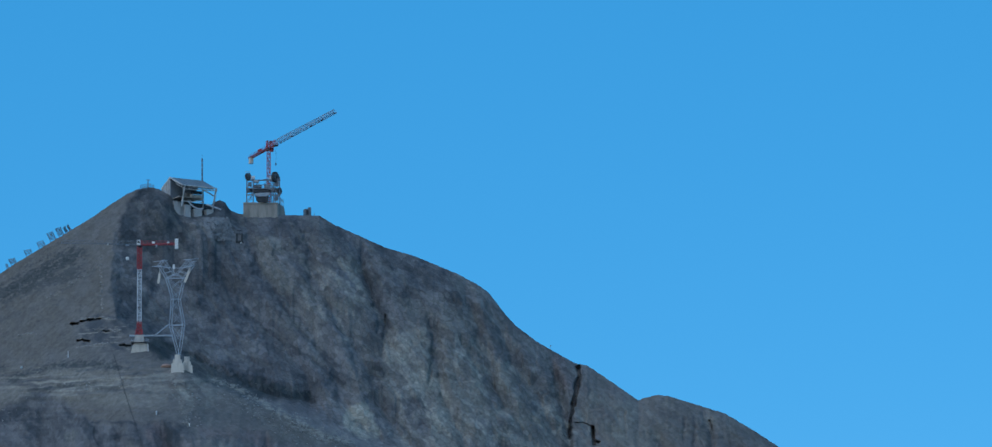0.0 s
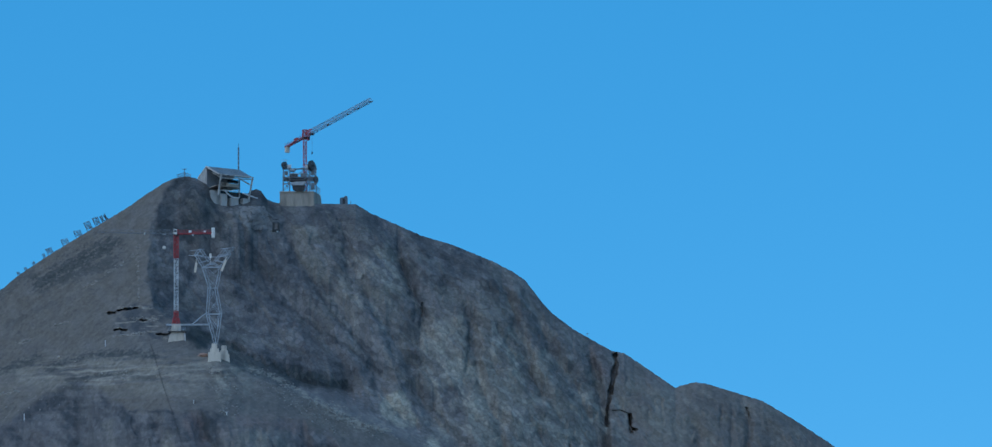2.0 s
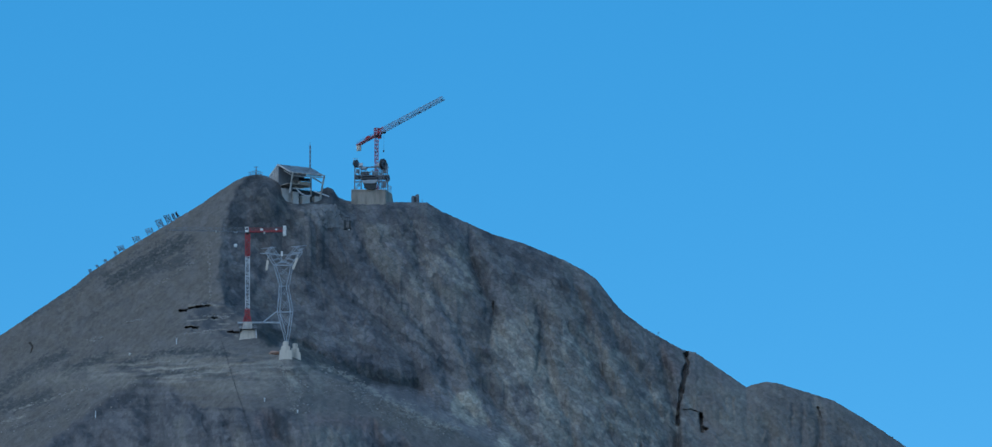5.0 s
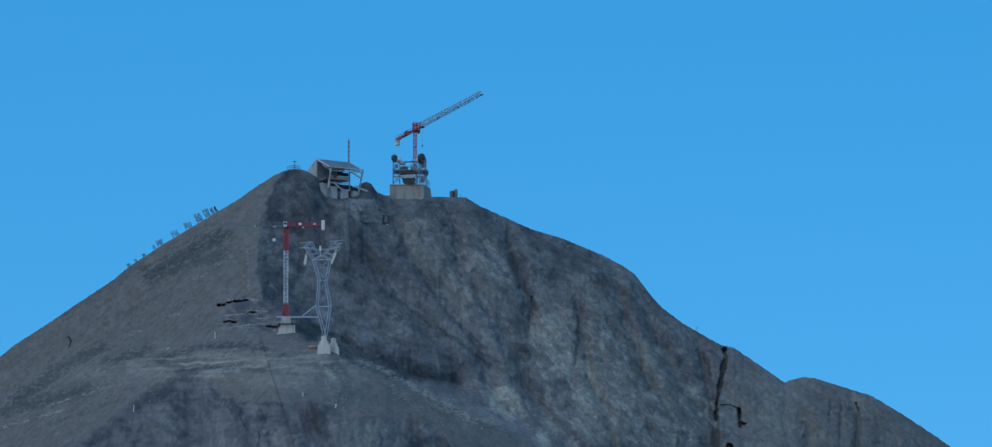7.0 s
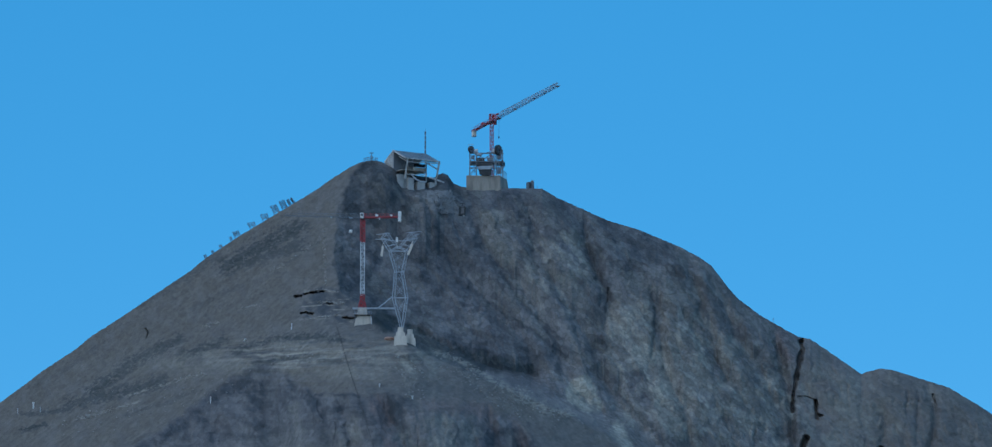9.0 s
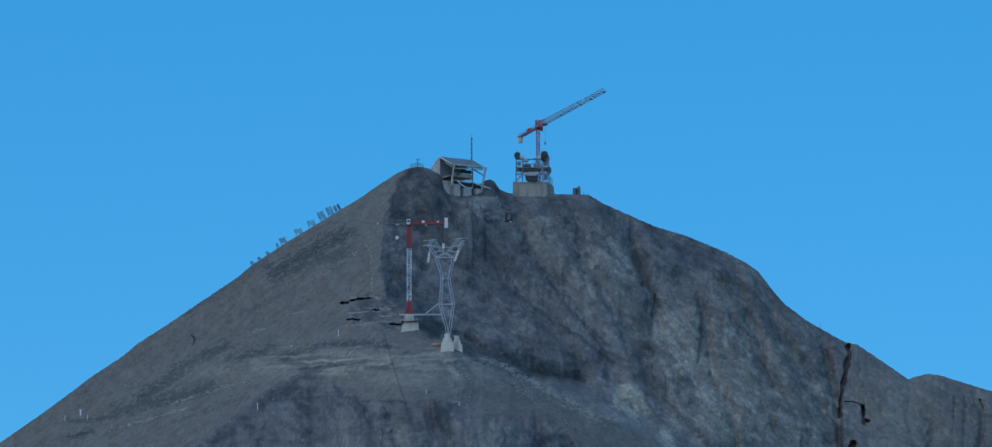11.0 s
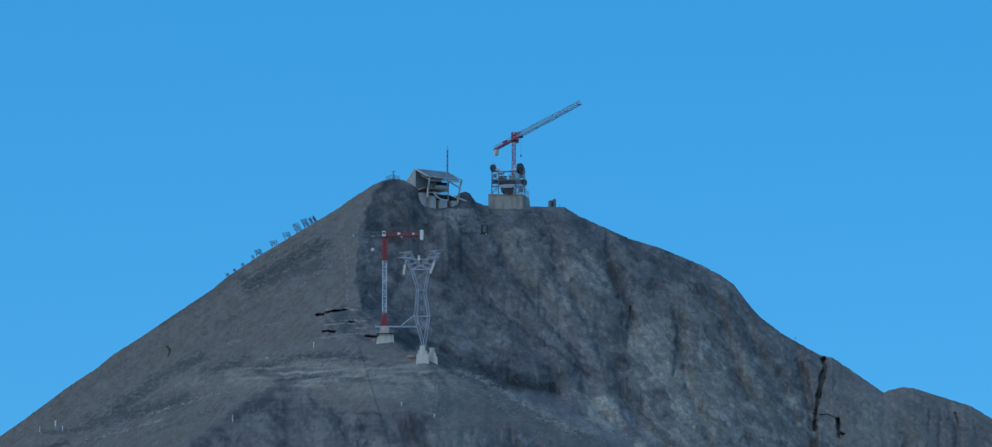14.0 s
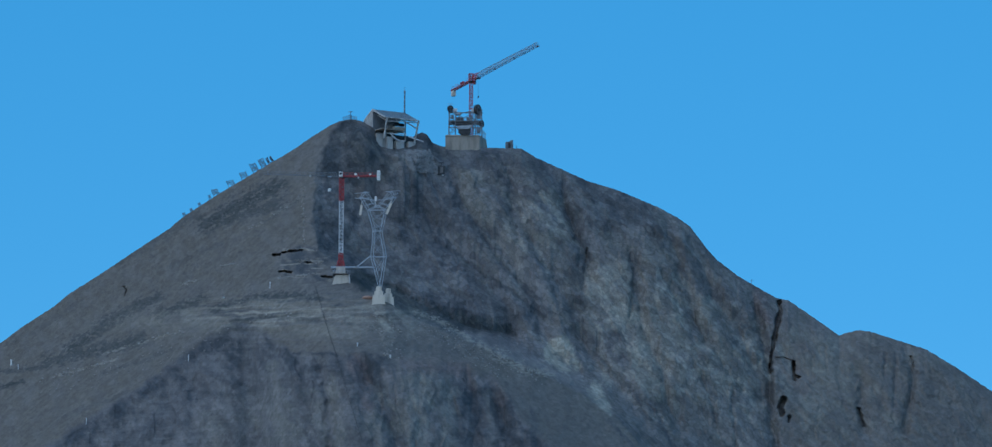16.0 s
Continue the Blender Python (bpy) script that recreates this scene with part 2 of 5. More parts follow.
RIDGE = [(-900, -370), (-640, -370), (-200.15, -83.75), (-166.23, -60.22), (-155.63, -52.37), (-152.45, -49.83), (-140.79, -42.19), (-135.48, -37.74), (-127.00, -32.44), (-113.22, -23.11),
         (-102.62, -16.11), (-97.32, -11.66), (-85.66, -4.03), (-76.12, 1.70), (-60.22, 11.24), (-54.91, 15.05), (-48.34, 19.19), (-44.95, 20.57), (-41.98, 21.20), (-38.38, 20.67), (-34.35, 18.45), (-30.53, 14.84), (-27.35, 13.78),
         (-22.47, 13.78), (-20.78, 15.27), (-19.51, 16.33), (-17.81, 16.86), (-16.11, 16.11), (-13.99, 13.15), (-10.39, 12.09), (15.48, 11.66), (20.35, 8.69), (28.84, 4.88), (37.32, 1.06), (47.92, -2.12),
         (61.70, -7.84), (68.06, -11.24), (72.09, -13.99), (77.60, -21.20), (80.78, -24.81), (88.20, -30.53), (95.62, -34.77), (101.35, -37.95), (105.16, -38.59), (111.53, -42.83), (122.55, -50.46),
         (124.25, -49.61), (129.12, -48.55), (132.73, -48.98), (151.81, -54.91), (162.41, -61.28), (173.01, -68.27), (600, -370), (900, -370)]
# where the front shoulder ends and the hollow rock face behind it begins, from the top down
SHOULDER = [(-41.56, 21.84), (-45.37, 19.29), (-48.34, 15.90), (-50.46, 11.24), (-52.58, 4.88), (-53.85, -14.21), (-51.73, -22.69), (-42.19, -29.05), (-38.16, -33.71), (-27.14, -40.92), (-17.81, -45.59),
            (-5.09, -51.10), (9.75, -57.46), (24.60, -64.03), (37.32, -70.60), (47.92, -77.81), (58.52, -89.48), (77.60, -115.98)]
# upper edge of the gullied cliff under the shoulder
CLIFF = [(-171.2, -107.3), (-144.4, -89.3), (-126.9, -77.7), (-99.9, -59.3), (-88.9, -51.6), (-82.8, -47.8), (-77.9, -45.8), (-71.9, -48.1), (-65.5, -52.5), (-60.0, -56.5), (-45.4, -56.9), (-36.7, -57.0), (-28.8, -58.9), (-18.9, -58.9), (-2.7, -60.2), (8.5, -67.2), (15.6, -78.4), (25.2, -87.0), (53.6, -112.3)]
FISSURES = [  # broken line, half width, depth
    ([(102.20, -39.44), (102.62, -42.19), (101.98, -45.16), (100.71, -51.95)], 0.95, 8),
    ([(101.77, -46.43), (100.50, -52.37), (99.65, -58.10), (99.44, -62.97)], 0.6, 6),
    ([(101.14, -57.88), (103.89, -57.67), (106.23, -58.73)], 0.16, 2.0),
    ([(107.29, -59.37), (107.29, -63.40), (107.71, -65.09)], 0.65, 7),
    ([(107.29, -64.03), (108.98, -64.24)], 0.7, 7),
    ([(104.10, -71.88), (103.04, -74.85), (103.26, -76.97)], 1.0, 7),
    ([(105.80, -77.39), (105.80, -79.09)], 0.5, 5),
    ([(128.91, -74.85), (129.97, -77.81), (131.03, -80.57)], 0.55, 5),
    ([(-117.25, -35.20), (-116.61, -36.68), (-117.04, -38.38)], 0.25, 2),
    ([(37.53, -21.63), (37.32, -25.87)], 0.35, 2.5),
    ([(146.72, -57.04), (147.57, -60.85)], 0.3, 2.5),
]
# rock that rises in front of the station house's rear corner
KNOLL = [(-39.7, 21.9), (-37.1, 20.7), (-34.0, 19.0), (-31.8, 15.2), (-28.2, 11.3), (-23.6, 4.5), (-19.8, -10.3), (-13.4, -27.2), (-47.3, -27.3), (-45.2, 4.5), (-41.8, 14.1)]
# undercut ledges of the shoulder: line, half height
LEDGES = [([(-67.4, -24.6), (-65.3, -24.4)], 0.42), ([(-64.2, -23.7), (-62.8, -23.5)], 0.3), ([(-61.9, -23.3), (-60.0, -23.1)], 0.33), ([(-59.1, -23.0), (-57.5, -23.0)], 0.25), ([(-65.5, -30.1), (-63.8, -29.9)], 0.3), ([(-63.4, -30.1), (-61.2, -30.3)], 0.36), ([(-51.3, -31.7), (-47.0, -31.9)], 0.3), ([(-56.8, -27.1), (-54.7, -27.0)], 0.12)]
GULLIES = [  # broken line, half width, depth; softer than the fissures
    ([(24.60, 7.42), (29.26, 0.64), (30.96, -9.97), (36.26, -20.57), (38.59, -31.17)], 2.6, 3.5),
    ([(-28.41, 10.18), (-19.93, -5.72), (-5.09, -20.57), (9.75, -39.65), (13.99, -50.25)], 3.2, 3.5),
    ([(-8.27, 3.82), (-2.54, -7.84), (9.75, -20.57), (18.66, -35.41), (25.66, -47.07)], 2.6, 3.0),
    ([(11.45, 4.88), (13.99, -9.97), (24.60, -26.93), (33.08, -43.89)], 2.4, 2.5),
    ([(53.64, -22.69), (55.55, -43.89), (62.76, -60.85), (69.12, -82.05)], 2.0, 3.0),
    ([(64.88, -11.03), (65.94, -20.57), (71.24, -35.41), (77.60, -52.37)], 2.2, 3.0),
    ([(73.36, -18.45), (80.78, -37.53), (91.38, -54.49), (97.11, -71.45)], 2.6, 3.5),
    ([(93.50, -36.47), (96.68, -52.37), (100.08, -73.57), (101.35, -90.54)], 1.8, 3.5),
    ([(35.20, -50.25), (42.62, -62.97), (52.16, -73.57), (59.58, -87.35)], 3.0, 5.0),
    ([(20.35, -43.89), (25.66, -54.49), (35.20, -62.97)], 1.8, 3.0),
    ([(-30.53, -40.71), (-19.93, -44.74), (-9.33, -46.43), (3.39, -47.71), (12.93, -50.25)], 2.0, 4.0),
    ([(145.45, -54.49), (147.15, -65.09), (144.39, -82.05)], 1.6, 2.5),
    ([(129.55, -60.85), (130.61, -82.05)], 1.6, 2.0),
    ([(-39.01, -57.67), (-33.71, -67.21), (-28.41, -77.81), (-25.23, -89.48)], 2.6, 3.5),
    ([(-2.97, -60.85), (0.21, -71.45), (1.27, -88.41)], 2.0, 2.0),
    ([(-51.73, -58.73), (-48.55, -73.57), (-47.49, -89.48)], 2.0, 3.0),
    ([(6.57, -71.45), (10.81, -80.99), (12.30, -90.54)], 1.8, 1.8), ([(-77.18, -60.85), (-72.94, -73.57), (-70.82, -89.48)], 3.0, 2.5),
]
# clefts that run down the rock face: line, half width, strength of painted shade
SHADED_CLEFTS = [([(-7.6, -0.5), (-3.3, -7.0), (0.1, -13.1), (8.1, -26.0), (14.9, -33.0), (21.7, -38.9)], 0.8, 0.85),
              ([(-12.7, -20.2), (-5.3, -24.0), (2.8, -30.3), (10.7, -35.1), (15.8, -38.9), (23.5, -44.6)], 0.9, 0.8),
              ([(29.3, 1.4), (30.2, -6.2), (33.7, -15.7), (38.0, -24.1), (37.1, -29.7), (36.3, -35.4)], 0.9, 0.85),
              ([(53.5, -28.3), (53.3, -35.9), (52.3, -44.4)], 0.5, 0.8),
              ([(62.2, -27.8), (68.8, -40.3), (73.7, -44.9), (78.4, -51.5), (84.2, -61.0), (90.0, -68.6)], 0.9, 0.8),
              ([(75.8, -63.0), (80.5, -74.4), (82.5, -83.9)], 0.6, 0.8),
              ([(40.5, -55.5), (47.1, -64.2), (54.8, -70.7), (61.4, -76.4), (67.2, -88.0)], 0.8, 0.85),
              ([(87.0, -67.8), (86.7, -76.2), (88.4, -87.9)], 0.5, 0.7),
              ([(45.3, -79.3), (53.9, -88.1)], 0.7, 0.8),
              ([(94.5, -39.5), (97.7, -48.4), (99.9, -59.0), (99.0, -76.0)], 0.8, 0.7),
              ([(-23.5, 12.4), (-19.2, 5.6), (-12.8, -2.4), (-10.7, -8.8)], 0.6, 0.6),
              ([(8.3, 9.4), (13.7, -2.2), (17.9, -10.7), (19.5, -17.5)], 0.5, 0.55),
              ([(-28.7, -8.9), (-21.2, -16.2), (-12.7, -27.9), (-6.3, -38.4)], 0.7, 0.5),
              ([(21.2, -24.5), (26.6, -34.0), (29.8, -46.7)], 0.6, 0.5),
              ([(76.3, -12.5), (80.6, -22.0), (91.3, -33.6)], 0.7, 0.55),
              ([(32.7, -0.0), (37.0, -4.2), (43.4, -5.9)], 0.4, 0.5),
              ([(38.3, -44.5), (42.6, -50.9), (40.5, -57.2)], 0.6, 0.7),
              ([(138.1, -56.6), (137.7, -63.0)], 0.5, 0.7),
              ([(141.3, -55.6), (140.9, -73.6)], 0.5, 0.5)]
NOSES = [((-17.81, -66.15), 7, 16, 3.0), ((-41.13, -71.45), 6, 14, 3.0), ((-64.46, -73.57), 7, 14, 2.5), ((86.08, -56.61), 9, 14, 2.0), ((18.23, -16.33), 9, 12, 2.0)]
SLABS = [  # outline of a bare rock slab, how far it stands out, how pale it is
    ([(36.89, -27.35), (40.50, -24.81), (45.80, -26.50), (52.37, -25.02), (53.43, -43.89), (50.04, -49.19), (42.62, -50.25), (37.74, -47.07), (36.26, -37.53)], 2.2, 0.55),
    ([(54.49, -26.93), (60.64, -29.05), (65.30, -37.53), (69.54, -44.31), (73.79, -53.43), (71.24, -66.15), (62.76, -73.57), (56.40, -71.45), (52.16, -60.85), (53.22, -52.37), (54.91, -39.65)], 2.0, 0.5),
    ([(23.11, -54.91), (24.81, -52.37), (29.90, -50.25), (33.08, -53.43), (35.83, -60.85), (34.77, -63.61), (28.84, -62.97), (23.75, -59.37)], 1.8, 0.9),
    ([(38.59, -66.79), (41.56, -65.52), (43.68, -69.33), (47.28, -76.97), (45.80, -78.24), (40.71, -73.57), (38.38, -71.45)], 1.8, 0.8),
    ([(42.41, -61.91), (44.53, -61.70), (47.49, -67.64), (45.80, -68.48), (43.25, -66.79)], 1.2, 0.6),
    ([(72.94, -35.41), (77.60, -37.53), (83.96, -52.37), (89.26, -65.09), (86.08, -73.57), (79.72, -67.21), (75.48, -52.37)], 1.6, 0.4),
    ([(106.23, -43.89), (115.77, -48.13), (122.55, -52.37), (122.13, -73.57), (111.53, -82.05), (108.56, -71.45), (109.41, -62.97), (104.10, -54.49)], 0.8, 0.35),
    ([(13.99, -8.91), (20.35, -5.72), (25.66, -12.09), (27.78, -20.57), (22.47, -24.81), (16.54, -18.45)], 1.4, 0.4),
    ([(-6.78, 4.88), (1.27, 4.88), (6.57, -3.60), (9.75, -14.21), (3.39, -16.33), (-4.03, -7.84)], 1.2, 0.3),
]


# outline, depth, strength; wedge, hole and the spur's right side hold painted shade
DARK_SCREE_AND_SHADE = [([(-30.5, -33.9), (-27.5, -34.1), (-22.0, -37.2), (-13.2, -41.4), (-4.5, -43.7), (4.4, -45.4), (12.4, -47.4), (13.7, -50.2), (4.4, -50.2), (-0.9, -50.3), (-8.1, -49.5), (-12.6, -47.4), (-20.0, -45.1), (-25.3, -43.6), (-29.1, -41.1)], 3.0, 1.0),
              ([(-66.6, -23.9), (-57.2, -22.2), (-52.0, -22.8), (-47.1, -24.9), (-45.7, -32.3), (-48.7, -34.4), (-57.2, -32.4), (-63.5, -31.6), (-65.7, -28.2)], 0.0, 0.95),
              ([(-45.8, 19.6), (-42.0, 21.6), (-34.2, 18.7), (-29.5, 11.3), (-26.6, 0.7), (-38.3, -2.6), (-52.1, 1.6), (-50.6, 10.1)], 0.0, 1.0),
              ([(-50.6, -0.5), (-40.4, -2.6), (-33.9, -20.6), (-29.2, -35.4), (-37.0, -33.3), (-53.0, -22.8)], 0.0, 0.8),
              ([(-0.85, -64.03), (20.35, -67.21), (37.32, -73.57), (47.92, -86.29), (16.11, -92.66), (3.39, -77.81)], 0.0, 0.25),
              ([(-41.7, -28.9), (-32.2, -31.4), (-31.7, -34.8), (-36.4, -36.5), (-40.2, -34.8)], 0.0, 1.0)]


# fine blue-grey scree that runs out below the pylon
FAN = [(-23.2, -40.6), (-10.5, -46.5), (6.5, -51.1), (19.3, -59.5), (33.1, -65.8), (44.9, -76.3), (53.4, -88.1), (28.0, -88.3), (17.3, -77.5), (8.7, -65.9), (-4.0, -59.2), (-21.0, -57.6), (-26.4, -44.9)]


def crest(a):
    at, up = zip(*RIDGE)
    return np.interp(a, at, up) + 0.22 * fractal(np.asarray(a) / 1.7, 0.0 * np.asarray(a) + 3.3, 3)


def parts_of_face(a, b):
    """How far a place belongs to the front shoulder, and how deep it lies under the cliff's upper edge."""
    sh = sorted(SHOULDER, key=lambda p: p[1])
    edge = np.interp(b, [p[1] for p in sh], [p[0] for p in sh]) + 1.1 * fractal(a / 5.0, b / 4.0, 4)
    front = 1 / (1 + np.exp(np.clip((a - edge) / 0.7, -40, 40)))
    ca, cb = zip(*CLIFF)
    under = np.clip(np.interp(a, ca, cb) + 1.5 * fractal(a / 6.0, b / 9.0, 3) - b, 0, None)
    return front, under, edge


def blob(a, b, ca, cb, ra, rb):
    return np.exp(-(((a - ca) / ra) ** 2 + ((b - cb) / rb) ** 2))


def shelf(a, b, ca, cb, ra, rb):
    """A bulge that ends short above cb and runs out slowly below it."""
    return np.exp(-((a - ca) / ra) ** 2 - np.where(b > cb, (b - cb) / rb, (cb - b) / 15) ** 2)


def face(a, b):
    """Depth d of the mountain's front at a, b."""
    a, b = np.asarray(a, float), np.asarray(b, float)
    fall = np.clip(crest(a) - b, 0, None)
    # small notches of the crest die out further down
    at, up = zip(*RIDGE)
    broad = sum(w * np.interp(a + k, at, up) for k, w in ((-14, 0.1), (-9, 0.2), (-4, 0.2), (0, 0.0), (4, 0.2), (9, 0.2), (14, 0.1)))
    fall = np.clip(fall + (broad - crest(a)) * ease(fall, 1.0, 22.0), 0, None)
    front, under, edge = parts_of_face(a, b)
    wa, wb = a + 3.5 * fractal(a / 19, b / 19, 2), b + 3.5 * fractal(a / 17 + 40, b / 17, 2)
    tilt = wa + 0.9 * wb
    # scree of the shoulder: smooth, with ledges of harder beds
    sharp = np.where(a < -42.2, np.interp(a, *zip(*RIDGE)), 20.8 - 0.4 * (a + 42.2))
    off = np.clip(a + 42.2, -45, 45)
    rounded = 9.0 - 0.0095 * off ** 2 + 0.22 * off + np.where(a < -87.2, 1.075 * 0.62 * (a + 87.2), 0) - 0.635 * np.clip(a - 2.8, 0, None)
    down = ease(-b, -8, 45)
    brow = sharp * (1 - down) + rounded * down
    slab = 0.75 * fall + 0.85 * 9 * np.logaddexp(0, (brow - b) / 9) + 9 * ease(-b, 28, 42) * np.exp(-((a + 38) / 34) ** 2)
    slab = slab + 1.1 * fractal(a / 13, b / 13, 3) + 0.35 * ribs((wb - 0.5 * wa) / 6.5, wa / 30, 2) + 0.12 * fractal(a / 1.3, b / 1.3, 2)
    slab = slab + 3.0 * blob(a, b, -30.0, -43.4, 5.0, 2.4)
    beds = ease(-b, 36, 41) * (1 - ease(-b, 52, 58)) * np.exp(-((a + 52) / 36) ** 4)
    slab = slab + beds * 1.2 * ribs((wb - 0.06 * wa) / 3.2, wa / 30, 3)
    under = np.clip(under, 0, 60)
    slab = slab - 0.75 * under + np.clip(under / 4, 0, 1) * (1.3 * ribs((wa + 0.1 * wb) / 13, wb / 48, 2) + 0.4 * fractal(wa / 3.5, wb / 9, 3) + 1.3 * facets((wa + 0.1 * wb) / 6.5, wb / 15)[0])
    # rock face of the hollow: buttresses and gullies that fall to the right
    hollow = 0.85 * fall + 6 * ease(a, -36, -12) * (1 - np.exp(-fall / 5))
    hollow = hollow + 8.5 * shelf(a, b, -25.0, 9.4, 7.0, 3.6) + 9.0 * shelf(a, b, -36.5, 16.0, 4.5, 3.2)
    hollow = hollow + 5.5 * shelf(a, b, -25.0, 8.6, 7.5, 2.8) + 5.5 * ease(inside(a + 0.5 * fractal(a / 2, b / 2, 2), b, KNOLL), -2.2, 1.2) * np.exp(-(np.clip(14 - b, 0, None) / 13) ** 2)
    grow = np.clip(fall / 7, 0.12, 1)
    rock = 2.6 * ribs(tilt / 23, wb / 55, 2) + 0.4 * ribs(tilt / 9, wb / 24, 2) + 0.22 * fractal(tilt / 4.2, wb / 6, 4)
    fa, fb = a + 1.2 * fractal(a / 5, b / 5, 3), b + 1.2 * fractal(a / 5 + 33, b / 5, 3)
    rock = rock + 0.9 * facets((fa + 0.85 * fb) / 6.5, (fb - 0.3 * fa) / 10)[0] + 0.7 * facets((fa + 0.85 * fb) / 2.6, (fb - 0.3 * fa) / 3.6)[0] + 0.15 * facets((fa + 0.5 * fb) / 1.1 + 40, (fb - 0.3 * fa) / 1.5)[0]
    hollow = hollow + grow * rock * (1 - 0.85 * blob(a, b, -25.4, 11.5, 8.0, 6.0))
    ja, jb = a + 1.6 * fractal(a / 6, b / 6, 3), b + 1.6 * fractal(a / 6 + 20, b / 6, 3)
    for line, wide, deep in GULLIES:
        groove = 1.2 * deep * np.exp(-(near(ja, jb, line) / wide) ** 2)
        hollow, slab = hollow - grow * groove, slab - np.clip(under / 3, 0, 1) * groove
    ja, jb = a + 0.9 * fractal(a / 3, b / 3, 3), b + 0.9 * fractal(a / 3 + 20, b / 3, 3)
    for line, wide, strong in SHADED_CLEFTS:
        hollow = hollow - grow * 1.6 * strong * np.exp(-(near(ja, jb, line) / (wide * 1.1)) ** 2)
    hollow = hollow - 6.5 * ease(inside(ja, jb, DARK_SCREE_AND_SHADE[0][0]), -1.5, 1.5)
    for ring, out, pale in SLABS:
        hollow = hollow + 0.6 * out * ease(inside(ja, jb, ring), -2.5, 2.0)
    for (ca, cb), ra, rb, out in NOSES:
        hollow, slab = hollow + out * blob(a, b, ca, cb, ra, rb), slab + np.clip(under / 3, 0, 1) * out * blob(a, b, ca, cb, ra, rb)
    near_edge = 0.12 * front + 0.88 * np.exp(-np.clip(a - edge + 0.6, 0, 60) / 9.0)
    d = near_edge * slab + (1 - near_edge) * hollow
    d = d + (0.10 + 0.16 * (1 - front)) * fractal(a / 1.6, b / 1.9, 3)
    return d


def cracks(a, b):
    """How deep the open fissures cut in."""
    d = 0 * a
    ja, jb = a + 0.55 * fractal(a / 3.4, b / 3.4, 3), b + 0.4 * fractal(a / 3.4 + 9, b / 3.4, 3)
    swell = np.clip(1.0 + 0.6 * fractal(a / 3.2, b / 3.2, 3), 0.7, 1.6)
    for line, wide, deep in FISSURES:
        d = np.maximum(d, 0.7 * deep * ease(-near(ja, jb, line, 4.0), -wide * 1.15 * swell, -wide * 0.5 * swell))
    for line, high in LEDGES:
        d = np.maximum(d, 4.5 * ease(-near(a + 0.4 * fractal(a / 1.2, b / 2, 2), b + 0.35 * fractal(a / 1.0, b / 2, 2), line, 3.0), -high * 1.2, -high * 0.6))
    return d


MESH = 0.29
COLS = np.arange(-205, 195, MESH)
STEPS = np.linspace(0, 1, 440) ** 1.05


def relief(cols):
    """The mountain's front as a net: a, b and d, from the crest down. No rock hangs over what lies below it."""
    top = crest(cols)
    foot = np.minimum(-99.0, top - 15)
    b = top[None, :] + (foot - top)[None, :] * STEPS[:, None]
    a = np.repeat(cols[None, :], len(STEPS), 0)
    fall = top[None, :] - b
    d = np.maximum.accumulate(face(a, b) - 0.3 * fall, 0) + 0.3 * fall
    return a, b, d - cracks(a, b)


NET = relief(COLS)


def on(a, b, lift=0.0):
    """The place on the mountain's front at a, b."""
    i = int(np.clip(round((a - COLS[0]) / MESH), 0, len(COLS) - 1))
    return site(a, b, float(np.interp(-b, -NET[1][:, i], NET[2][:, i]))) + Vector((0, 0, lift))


PALE = [((19.29, -14.21), 12, 14, 0.3), ((56.0, -48.0), 19, 24, 0.5), ((86.0, -62.0), 20, 20, 0.35), ((125.0, -66.0), 22, 16, 0.2), ((22.0, -14.0), 8, 12, 0.3), ((-64.46, -46.01), 30, 4, 0.25), ((-28.41, -47.07), 9, 7, 0.5), ((-96.26, -47.07), 34, 4, 0.15), ((-19.93, 7.42), 6, 5, 0.45),
        ((-64.46, -79.93), 14, 10, 0.3), ((-30.53, -77.81), 7, 11, 0.4), ((-17.81, -71.45), 6, 12, 0.5)]
# dark rock; the hollow, a gully and an overhang get painted shade here
SHALE_AND_SHADE = [((-19.93, -16.33), 15, 26, 0.7), ((3.39, -9.97), 16, 14, 0.5), ((47.92, -11.03), 24, 12, 0.75), ((-39.01, 10.18), 10, 12, 1.0), ((20.35, 4.88), 20, 8, 0.5), ((-0.85, -43.89), 26, 7, 0.6), ((-49.61, -31.17), 12, 6, 0.8), ((91.38, -39.65), 8, 12, 0.6),
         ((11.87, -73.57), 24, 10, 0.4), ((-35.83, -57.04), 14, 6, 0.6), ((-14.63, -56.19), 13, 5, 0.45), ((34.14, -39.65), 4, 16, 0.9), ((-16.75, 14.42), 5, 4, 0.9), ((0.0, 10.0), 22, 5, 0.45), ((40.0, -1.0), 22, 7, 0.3)]
